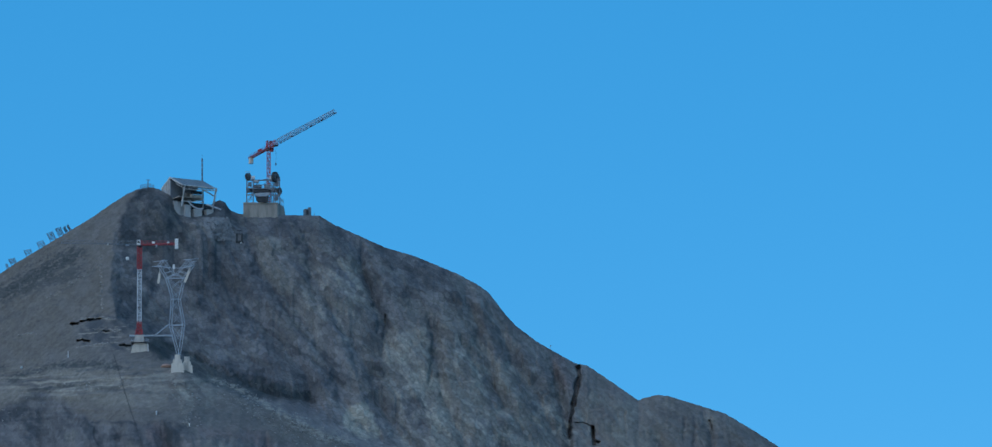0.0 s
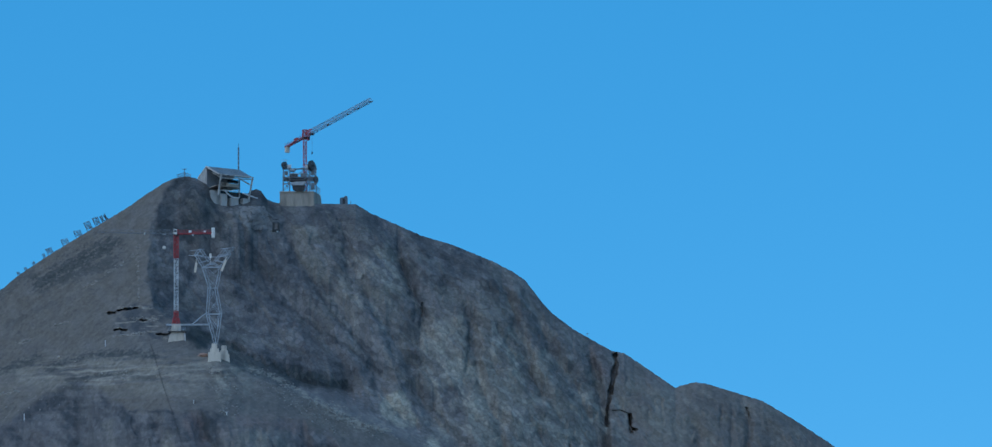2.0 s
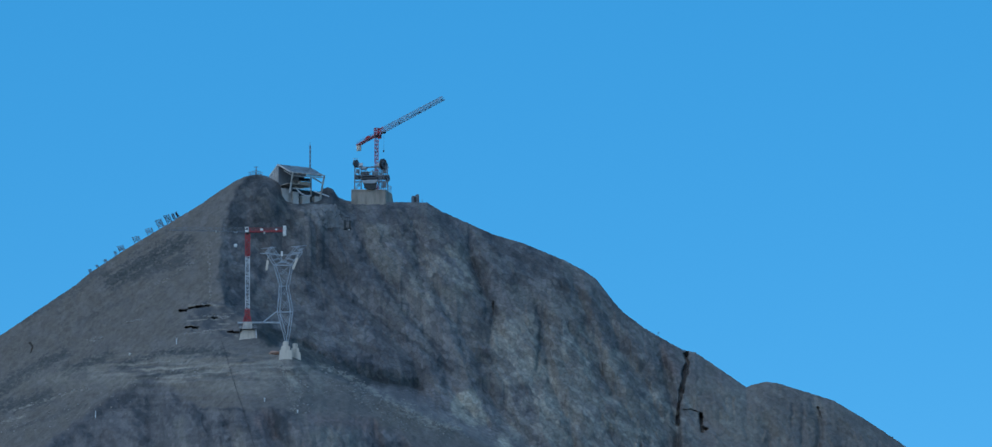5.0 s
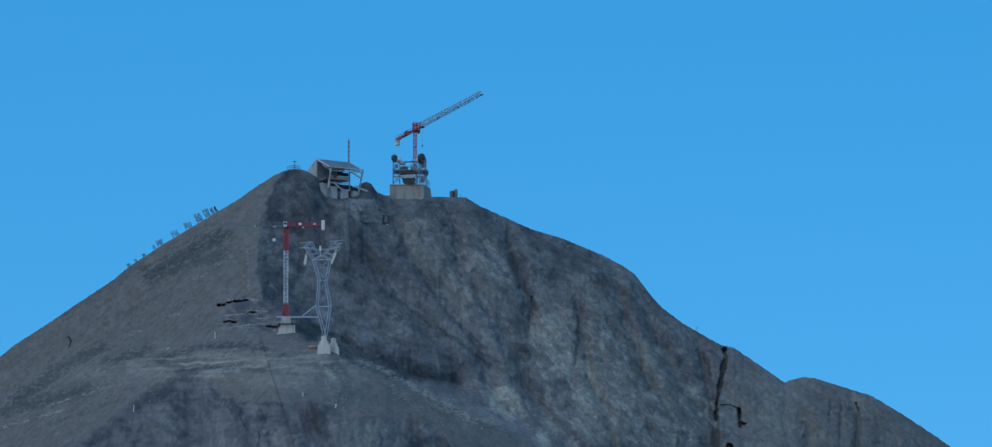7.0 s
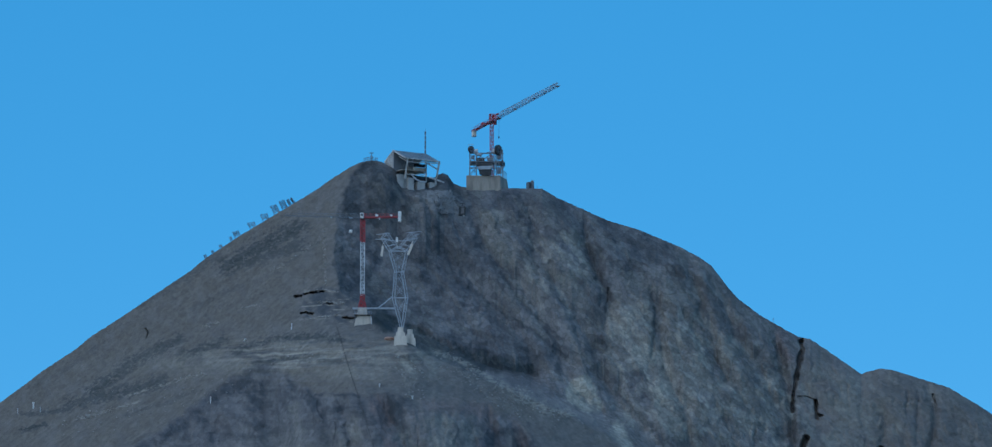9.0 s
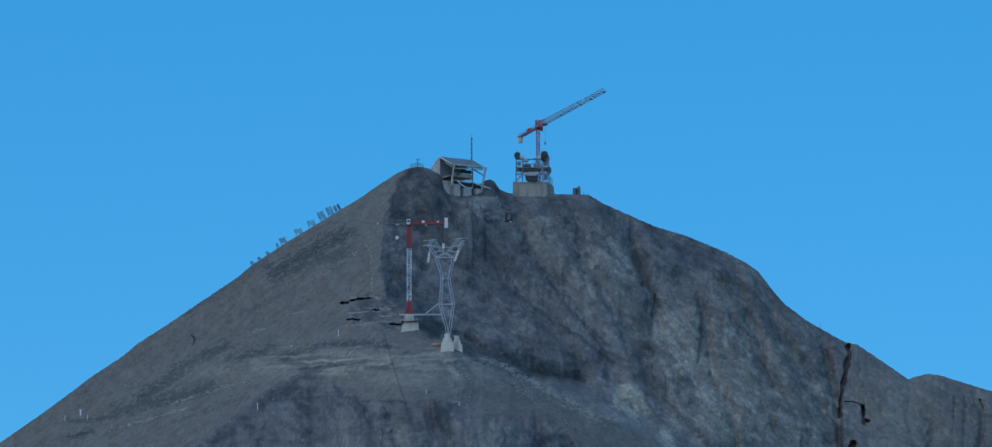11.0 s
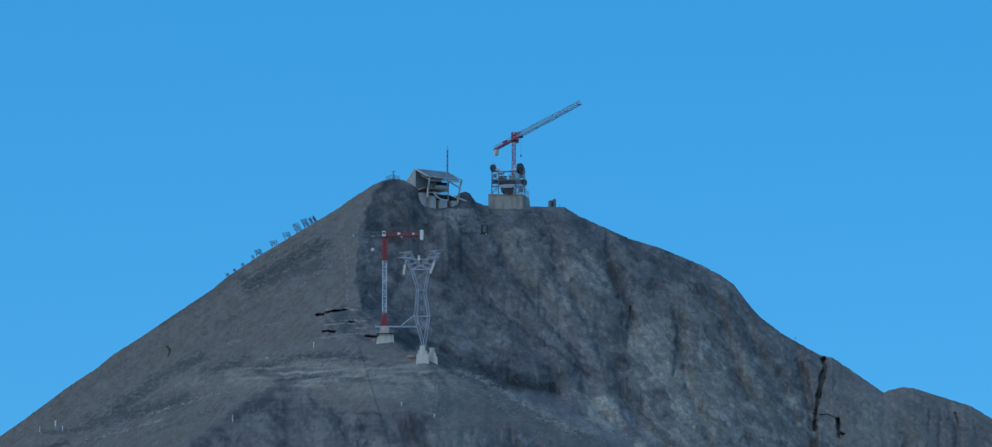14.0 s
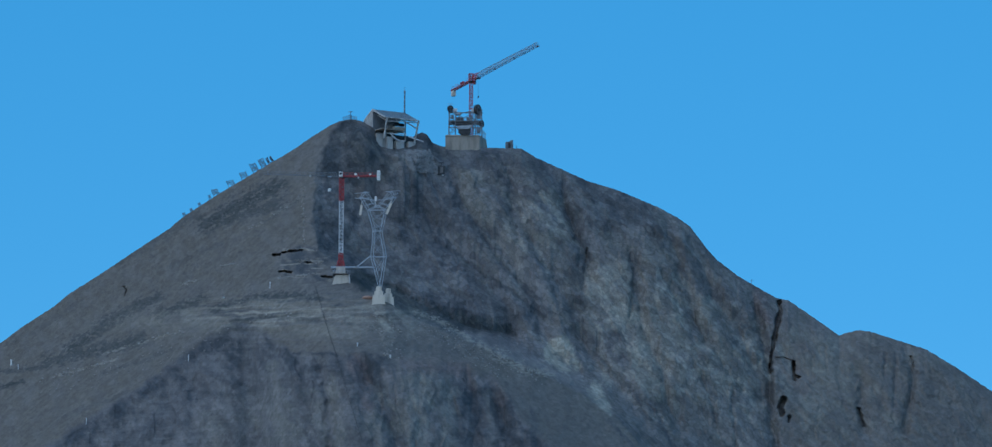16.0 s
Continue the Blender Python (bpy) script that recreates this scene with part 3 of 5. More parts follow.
SCREE_LINES = [([(-20.2, -43.0), (-9.8, -47.1), (-0.2, -53.2), (8.5, -57.6), (18.1, -62.7), (26.8, -64.3)], 1.0, 0.85),
               ([(2.3, -54.3), (10.8, -60.0), (23.6, -63.7)], 2.4, 0.5),
               ([(-14.7, -47.0), (-1.9, -57.5), (10.9, -65.9)], 1.2, 0.14),
               ([(-138.8, -65.3), (-130.2, -62.9), (-119.8, -59.9)], 0.45, 0.6),
               ([(-122.8, -57.6), (-111.3, -54.1), (-103.7, -51.7), (-97.2, -50.2)], 0.4, 0.55),
               ([(-138.8, -65.3), (-135.9, -64.4)], 0.5, 1.0),
               ([(-98.5, -34.7), (-93.2, -33.2)], 0.35, 0.5),
               ([(-84.8, -28.5), (-80.1, -27.4)], 0.3, 0.5),
               ([(-64.0, -22.9), (-57.7, -22.4), (-53.0, -23.0)], 0.35, 1.0),
               ([(-59.3, -26.4), (-50.9, -26.6)], 0.4, 0.8),
               ([(-65.7, -32.4), (-53.0, -30.6)], 0.25, 0.4),
               ([(-58.0, -1.2), (-57.3, -12.2), (-57.0, -21.8)], 0.35, 0.25),
               ([(-74.9, -16.1), (-65.8, -10.2), (-58.0, -4.8)], 0.4, 0.2),
               ([(-33.8, -39.6), (-31.6, -49.2), (-29.1, -56.8), (-28.6, -58.9)], 0.5, 0.5)]
# dark turf in slanting patches
MEADOW = [([(-90.2, -14.5), (-82.8, -10.2), (-74.3, -5.3), (-65.8, -1.5)], 2.0, 1.0),
          ([(-85.9, -13.9), (-76.4, -10.2), (-65.8, -7.4)], 1.6, 0.75),
          ([(-120.4, -27.2), (-108.1, -19.9), (-98.6, -14.4), (-93.3, -10.5)], 1.3, 0.5),
          ([(-135.9, -56.6), (-130.2, -52.9), (-120.9, -46.1), (-113.3, -42.2), (-106.5, -39.0)], 1.5, 0.9),
          ([(-105.7, -44.5), (-98.0, -42.1), (-91.5, -39.4)], 1.2, 0.9),
          ([(-87.7, -43.1), (-80.0, -40.5), (-73.3, -38.8), (-63.9, -38.1)], 0.9, 0.9),
          ([(-142.7, -60.9), (-132.1, -58.0), (-120.9, -55.6), (-111.3, -52.8)], 1.5, 0.85),
          ([(-158.7, -69.2), (-151.1, -67.3)], 0.6, 1.0),
          ([(-158.8, -64.3), (-142.7, -62.3)], 0.6, 0.8),
          ([(-70.5, -38.2), (-61.4, -37.7), (-51.9, -38.7)], 0.9, 1.0),
          ([(-80.8, -46.9), (-67.7, -45.1), (-52.9, -46.1)], 0.7, 0.75),
          ([(-124.8, -64.6), (-112.1, -60.7), (-99.5, -55.5)], 0.5, 0.45),
          ([(-137.5, -79.5), (-126.9, -75.2), (-116.3, -70.9)], 0.6, 0.4),
          ([(-101.7, -28.4), (-95.4, -25.2), (-84.8, -20.9)], 0.6, 0.4),
          ([(-70.0, -13.3), (-63.7, -9.1), (-59.5, -6.5)], 0.5, 0.5),
          ([(-146.2, -43.5), (-135.6, -36.0), (-127.2, -30.7)], 0.8, 0.35),
          ([(-156.7, -55.2), (-146.1, -49.9), (-133.4, -41.3)], 0.6, 0.3)]
# upright bands of the lower cliff: pale marl, dark shale, and rusty rock; the level dark bands are overhang shade
# painted in
MARL = [([(-67.6, -62.1), (-65.4, -74.8), (-63.2, -90.1)], 2.0, 0.24),
        ([(-87.7, -80.9), (-85.5, -90.2)], 5.0, 0.2),
        ([(-47.5, -66.2), (-44.1, -90.0)], 2.4, 0.28),
        ([(-18.4, -66.1), (-19.7, -89.8)], 6.5, 0.36), ([(-10.3, -67.1), (-8.6, -76.6), (-9.3, -89.8)], 4.0, 0.3),
        ([(-21.8, -59.7), (-20.9, -66.1)], 4.5, 0.22),
        ([(-52.7, -70.5), (-49.4, -90.0)], 2.0, 0.22),
        ([(-33.6, -74.6), (-31.4, -89.9)], 2.0, 0.2),
        ([(4.5, -70.2), (6.8, -87.1)], 1.5, 0.15),
        ([(-74.1, -40.9), (-63.5, -42.6), (-48.6, -44.0), (-35.9, -46.0)], 2.2, 0.3),
        ([(-65.6, -45.1), (-52.9, -49.3), (-35.9, -51.3)], 3.0, 0.22)]
DARK_BANDS = [([(-63.0, -57.8), (-59.1, -64.2), (-56.9, -74.8), (-53.2, -90.0)], 1.7, 0.85),
       ([(-33.7, -59.4), (-32.6, -66.1), (-29.4, -72.5), (-24.6, -87.3)], 2.0, 1.0),
       ([(-0.8, -66.0), (0.3, -76.5), (2.5, -88.4)], 0.9, 0.4),
       ([(10.9, -67.0), (12.6, -76.5), (13.5, -87.1)], 1.0, 0.4),
       ([(19.4, -76.4), (22.0, -88.3)], 1.8, 0.5),
       ([(-77.2, -47.3), (-80.4, -57.9), (-78.2, -70.7), (-77.0, -88.9)], 3.0, 0.8),
       ([(-95.2, -58.0), (-86.8, -53.7), (-80.0, -47.8)], 3.5, 0.7),
       ([(-60.0, -57.2), (-45.4, -57.5)], 0.7, 0.9),
       ([(-36.7, -57.3), (-28.8, -59.1)], 0.7, 1.0),
       ([(-95.1, -70.8), (-94.7, -79.2)], 0.8, 0.7),
       ([(-135.3, -85.8), (-116.3, -75.1), (-101.5, -64.4)], 3.0, 0.5)]
RUST = [([(-39.6, -59.8), (-37.5, -66.2), (-35.7, -74.7)], 2.6, 0.8),
        ([(-23.1, -60.8), (-12.5, -61.8), (-2.9, -62.8)], 2.6, 0.6),
        ([(-2.9, -63.9), (-1.4, -70.2)], 1.6, 0.35),
        ([(5.6, -64.9), (9.8, -74.4)], 1.6, 0.35),
        ([(95.5, -37.8), (97.7, -44.1)], 3, 0.5),
        ([(116.8, -45.1), (108.4, -56.8), (110.6, -65.3)], 4.5, 0.35)]


def rock_kinds(a, b):
    """Shares of pale rock, warm scree, dark shale and turf; then of rusty rock and loose scree. Painted shade goes into
    the dark shares.
    """
    front, under, edge = parts_of_face(a, b)
    rough = fractal(a / 5, b / 5, 4)
    strata = fractal((b - 0.06 * a) / 1.1 + 0.4 * rough, a / 16, 3)
    beds = blob(a, b, -62, -43.5, 30, 4.5) * front
    pale, shale_shade = 0 * a, 0 * a
    for (ca, cb), ra, rb, s in PALE:
        pale = pale + s * blob(a, b, ca, cb, ra, rb)
    ja, jb = a + 1.0 * fractal(a / 3, b / 3, 3), b + 1.0 * fractal(a / 3 + 20, b / 3, 3)
    fa, fb = a + 1.2 * fractal(a / 5, b / 5, 3), b + 1.2 * fractal(a / 5 + 33, b / 5, 3)
    mottle = 0.6 * fractal((a + 0.85 * b) / 3.0, (b - 0.3 * a) / 7, 4) + 0.7 * (facets((fa + 0.85 * fb) / 6.5, (fb - 0.3 * fa) / 13)[1] - 0.5) + 0.9 * (facets((fa + 0.85 * fb) / 2.3, (fb - 0.3 * fa) / 5.0)[1] - 0.5)
    pale = np.clip(pale * (0.7 + 1.0 * rough + 0.9 * mottle) + 0.7 * beds * np.clip(strata * 3.4 - 0.2, -0.3, 1) + 0.16 * (1 - front) * np.clip(mottle * 2.2 - 0.2, 0, 1), 0, 1)
    for ring, out, s in SLABS:
        pale = np.maximum(pale, 1.3 * s * ease(inside(ja, jb, ring), -0.8, 1.2) * np.clip(0.75 + 0.6 * mottle + 0.3 * rough, 0.2, 1.1))
    for line, wide, s in SCREE_LINES:
        pale = np.maximum(pale, s * ease(-near(a, b, line) - 0.9 * rough * wide, -wide * 1.4, -wide * 0.2) * ease(fractal(a / 2.2, b / 0.8, 3), -0.25, 0.25))
    for (ca, cb), ra, rb, s in SHALE_AND_SHADE:
        shale_shade = shale_shade + s * blob(a, b, ca, cb, ra, rb)
    # creases are darkened by colour, standing in for their shade
    for line, wide, s in SHADED_CLEFTS:
        shale_shade = np.maximum(shale_shade, s * ease(-near(ja, jb, line) - 0.9 * rough, -wide * 1.7, -wide * 0.4))
    # shade of the side turned away goes in as dark rock colour
    for ring, deep, s in DARK_SCREE_AND_SHADE:
        shale_shade = np.maximum(shale_shade, s * ease(inside(ja, jb, ring) + 1.5 * rough, -1.5, 1.5))
    for line, wide, s in MARL:
        pale = np.maximum(pale, 1.5 * s * ease(-near(ja, jb, line, 30.0) + 0.9 * wide * rough, -wide * 1.5, 0.0) * (0.75 + 0.5 * fractal(a / 2.0, b / 3.0, 3)))
    turf_shade = 0 * a
    ragged = fractal((0.83 * a + 0.55 * b) / 4.0, (0.83 * b - 0.55 * a) / 1.2, 4) + 0.5 * fractal(a / 0.9, b / 0.7, 2)
    for line, wide, s in MEADOW:
        turf_shade = np.maximum(turf_shade, s * ease(-near(a, b, line) - 2.4 * wide * ragged, -wide * 1.5, -wide * 1.0) * ease(fractal(a / 1.3, b / 0.8 + 5, 3), -0.75, -0.2))
    tufts = ease(fractal(a / 1.5, b / 0.9, 3) + 0.5 * fractal(a / 9, b / 7, 2), 0.45, 0.7) * front
    turf_shade = np.maximum(turf_shade, 0.45 * tufts * blob(a, b, -85, -18, 50, 30))
    # these outlines take shade as colour; no turf grows there
    for ring, share in ((DARK_SCREE_AND_SHADE[0][0], 0.75), (DARK_SCREE_AND_SHADE[5][0], 1.1), (DARK_SCREE_AND_SHADE[2][0], 0.35)):
        turf_shade = np.maximum(turf_shade, share * ease(inside(ja, jb, ring) + 0.8 * rough, -1.0, 1.0))
    turf_shade = np.clip(turf_shade * (0.82 + 0.5 * ragged), 0, 1)
    deep = np.clip(under / 3, 0, 1) * front
    band_dark = 0 * a
    for line, wide, s in DARK_BANDS:
        band_dark = np.maximum(band_dark, s * ease(-near(ja, jb, line, 20.0) - 0.8 * wide * rough, -wide * 1.5, -wide * 0.2))
    shale_shade = shale_shade + 0.62 * deep * (0.8 + 0.5 * fractal(a / 5.0, b / 22, 3) + 0.5 * strata) + 0.85 * band_dark
    rust = 0.05 * deep * np.clip(0.3 + fractal(a / 9, b / 14 + 7, 2), 0, 1)
    for line, wide, s in RUST:
        rust = np.maximum(rust, s * ease(-near(ja, jb, line, 20.0) - 0.8 * wide * rough, -wide * 1.6, 0.0))
    ledge_zone = ease(inside(ja, jb, DARK_SCREE_AND_SHADE[1][0]), -3.0, 1.5)
    layers = fractal(a / 7, (b - 0.05 * a) / 0.9 + 9, 3)
    pale = np.maximum(pale, 0.7 * ledge_zone * ease(layers, 0.4, 0.6))
    shale_shade = shale_shade * (1 - 0.7 * ledge_zone * ease(layers, 0.3, 0.6))
    shale_shade = shale_shade + 1.4 * beds * np.clip(-strata * 3.2 - 0.2, 0, 1) + 0.4 * (1 - front) * np.clip(-mottle * 1.6 - 0.1, 0, 1)
    shale_shade = np.clip(shale_shade * (0.85 + 0.9 * rough + 0.5 * mottle), 0, 1)
    hump = 0.8 * ease(a, 30, 60) + 0.6 * ease(a, 100, 110)
    warm = np.clip(np.maximum(front * (1 - np.clip(under / 2, 0, 1)), 0.55 * hump) * (0.85 + 0.5 * rough), 0, 1) * (1 - 0.9 * shale_shade)
    loose = np.maximum(front * (1 - 0.5 * np.clip(under / 3, 0, 1)), ease(inside(ja, jb, FAN), -2.0, 2.0))
    loose = np.maximum(loose, 0.65 * ease(a, 100, 108))
    return (np.clip(pale, 0, 1), warm * (1 - 0.5 * turf_shade), shale_shade, turf_shade), (np.clip(rust, 0, 1), loose)


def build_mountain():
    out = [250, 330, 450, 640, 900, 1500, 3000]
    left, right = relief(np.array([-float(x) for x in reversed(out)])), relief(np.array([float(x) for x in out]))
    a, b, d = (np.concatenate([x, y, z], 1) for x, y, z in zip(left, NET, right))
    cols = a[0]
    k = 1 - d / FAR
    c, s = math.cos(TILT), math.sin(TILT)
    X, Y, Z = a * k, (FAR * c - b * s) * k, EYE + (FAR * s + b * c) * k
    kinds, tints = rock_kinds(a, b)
    rows = []
    for f, y in ((1, 2600), (1, 700)):
        rows.append((X[0], Y[0] + Z[0] / 0.75 + y, 0 * Z[0]))
    for f in (1, 0.8, 0.6, 0.42, 0.28, 0.17, 0.1, 0.05, 0.024, 0.011, 0.004):
        rows.append((X[0], Y[0] + Z[0] * f / 0.75, Z[0] * (1 - f)))
    first = len(rows)
    rows += [(X[i], Y[i], Z[i]) for i in range(len(STEPS))]
    last = len(rows)
    for f in (0.03, 0.07, 0.13, 0.2, 0.3, 0.42, 0.55, 0.7, 0.85, 1):
        rows.append((X[-1], Y[-1] - Z[-1] * f * 1.5, Z[-1] * (1 - f) ** 1.15))
    for f in (0.3, 0.6, 0.85, 1):
        rows.append((X[-1] + (cols - X[-1]) * f, (Y[-1] - Z[-1] * 1.5) * (1 - f) - 200 * f, 0 * Z[-1]))
    rows.append((cols, 0 * cols - 3000, 0 * cols))
    V = np.stack([np.stack(r, 1) for r in rows])
    nr, nc = V.shape[:2]
    idx = np.arange(nr * nc).reshape(nr, nc)
    quads = np.stack([idx[:-1, :-1], idx[1:, :-1], idx[1:, 1:], idx[:-1, 1:]], 2).reshape(-1, 4)
    me = bpy.data.meshes.new("ground")
    me.vertices.add(nr * nc)
    me.vertices.foreach_set("co", V.reshape(-1))
    me.loops.add(quads.size)
    me.loops.foreach_set("vertex_index", quads.reshape(-1).astype(np.int32))
    me.polygons.add(len(quads))
    me.polygons.foreach_set("loop_start", np.arange(0, quads.size, 4, dtype=np.int32))
    me.polygons.foreach_set("use_smooth", np.ones(len(quads), dtype=bool))
    me.update()
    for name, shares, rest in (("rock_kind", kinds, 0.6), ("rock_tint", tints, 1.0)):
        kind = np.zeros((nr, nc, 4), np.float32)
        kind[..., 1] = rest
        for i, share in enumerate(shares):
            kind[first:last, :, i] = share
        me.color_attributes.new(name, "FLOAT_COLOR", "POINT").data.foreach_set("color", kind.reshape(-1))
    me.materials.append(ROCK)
    return tagged(new("ground", me), "grey rocky mountain with scree slopes and gullied cliffs", "mountain", kind="structure")


ground = build_mountain()

# ---- building blocks ----
def box(bm, centre, size, turn=None, bevel=0.0):
    m = Matrix.Translation(centre) @ (turn or Matrix.Identity(4)) @ Matrix.Diagonal((*size, 1))
    made = bmesh.ops.create_cube(bm, size=1.0, matrix=m)
    if bevel:
        edges = list({e for v in made["verts"] for e in v.link_edges})
        bmesh.ops.bevel(bm, geom=edges, offset=bevel, segments=1, affect="EDGES")


def beam(bm, p, q, w, h=None):
    """A bar from p to q, w wide and h deep."""
    p, q = Vector(p), Vector(q)
    way = q - p
    turn = way.to_track_quat("Z", "Y").to_matrix().to_4x4()
    box(bm, (p + q) / 2, (w, h or w, way.length), turn)


def rod(bm, p, q, r, sides=8, r2=None):
    p, q = Vector(p), Vector(q)
    way = q - p
    turn = way.to_track_quat("Z", "Y").to_matrix().to_4x4()
    bmesh.ops.create_cone(bm, cap_ends=True, segments=sides, radius1=r, radius2=r if r2 is None else r2, depth=way.length,
                          matrix=Matrix.Translation((p + q) / 2) @ turn)


def prism(bm, outline, y0, y1):
    """A body with an upright outline in x and z, from y0 to y1."""
    lo = [bm.verts.new((x, y0, z)) for x, z in outline]
    hi = [bm.verts.new((x, y1, z)) for x, z in outline]
    bm.faces.new(lo)
    bm.faces.new(hi[::-1])
    for i in range(len(lo)):
        j = (i + 1) % len(lo)
        bm.faces.new((lo[j], lo[i], hi[i], hi[j]))
    bmesh.ops.recalc_face_normals(bm, faces=bm.faces)


def finish(name, bm, mat):
    me = bpy.data.meshes.new(name)
    bm.to_mesh(me)
    bm.free()
    me.materials.append(mat)
    return new(name, me)


def part(name, bm, mat, parent, label=""):
    ob = finish(name, bm, mat)
    ob.parent = parent
    return tagged(ob, label) if label else ob


def thing(name, place, turn, label, category, group=""):
    ob = new(name)
    ob.empty_display_size = 0.5
    ob.matrix_world = Matrix.Translation(place) @ pose(0, 0, 0, 0, 0, turn)
    return tagged(ob, label, category, group)


def truss(bm, at, length, w, panel, chord, brace, taper=None, axis="z"):
    """A square lattice along z (or x): four chords, cross frames and zigzag braces."""
    n = max(1, round(length / panel))
    def corner(i, k):
        f = i / n
        ww = w if taper is None else w + (taper - w) * f
        sx, sy = ((-1, -1), (1, -1), (1, 1), (-1, 1))[k % 4]
        v = Vector((sx * ww / 2, sy * ww / 2, f * length))
        if axis == "x":
            v = Vector((v.z, v.x, v.y))
        return Vector(at) + v
    for k in range(4):
        beam(bm, corner(0, k), corner(n, k), chord)
        for i in range(n):
            beam(bm, corner(i, k), corner(i + 1, k + 1) if (i + k) % 2 else corner(i + 1, k), brace) if (i + k) % 2 else \
                beam(bm, corner(i, k + 1), corner(i + 1, k), brace)
            beam(bm, corner(i, k), corner(i, k + 1), brace)
        beam(bm, corner(n, k), corner(n, k + 1), brace)


def jib_truss(bm, x0, x1, w, h0, h1, panel, chord, brace):
    """A three-chord jib along x: two lower chords, one upper."""
    n = round(abs(x1 - x0) / panel)
    def low(i, s):
        return Vector((x0 + (x1 - x0) * i / n, s * w / 2, 0))
    def high(i):
        f = min(max((i + 0.5) / n, 0), 1)
        return Vector((x0 + (x1 - x0) * f, 0, h0 + (h1 - h0) * f))
    for s in (-1, 1):
        beam(bm, low(0, s), low(n, s), chord)
        for i in range(n):
            beam(bm, low(i, s), high(i), brace)
            beam(bm, high(i), low(i + 1, s), brace)
    beam(bm, high(0), high(n - 1), chord)
    for i in range(n + 1):
        beam(bm, low(i, -1), low(i, 1), brace)
        if i < n:
            beam(bm, low(i, -1 if i % 2 else 1), low(i + 1, 1 if i % 2 else -1), brace)


# ---- the crane on the shoulder ----
def concrete_plinth():
    p = on(*(-44.74, -33.71))
    p.y += 1.5
    t = thing("concrete_plinth", p, 0, "pale stepped concrete plinth under a tower crane", "foundation")
    bm = bmesh.new()
    prism(bm, [(-3.4, -4), (3.2, -4), (2.9, 2.3), (1.6, 2.6), (-1.5, 2.6), (-2.2, 1.6)], -2.0, 2.4)
    part("footing", bm, PALE_CONCRETE, t)
    bm = bmesh.new()
    prism(bm, [(-1.75, 2.6), (1.6, 2.6), (1.35, 5.2), (-1.45, 5.2)], -1.6, 1.6)
    part("pier", bm, PALE_CONCRETE, t)
    for x in (-1.35, -0.75, -0.15, 0.45, 1.05):
        bm = bmesh.new()
        beam(bm, (x - 0.08, -1.68, 2.7), (x, -1.68, 5.1), 0.14)
        part("formwork_rib", bm, TIMBER, t, "pale timber formwork rib")
    bm = bmesh.new()
    box(bm, (0.2, -0.4, 2.72), (5.6, 4.9, 0.18))
    part("deck", bm, DARK, t, "dark working deck")
    for x in (-2.4, -0.8, 0.8, 2.4, 2.95):
        bm = bmesh.new()
        beam(bm, (x, -2.75, 2.7), (x, -2.75, 3.8), 0.08)
        part("guard_post", bm, GALVA, t)
    bm = bmesh.new()
    beam(bm, (-2.5, -2.75, 3.78), (3.0, -2.75, 3.78), 0.08)
    beam(bm, (-2.5, -2.75, 3.3), (3.0, -2.75, 3.3), 0.06)
    part("guard_rail", bm, GALVA, t)
    for x, z in ((2.9, 1.6), (3.05, 0.3)):
        bm = bmesh.new()
        beam(bm, (x, -2.4, -1.5), (x - 0.3, -2.4, 2.7), 0.16)
        part("shoring_prop", bm, PALE_PAINT, t)
    return t, p


plinth, plinth_at = concrete_plinth()


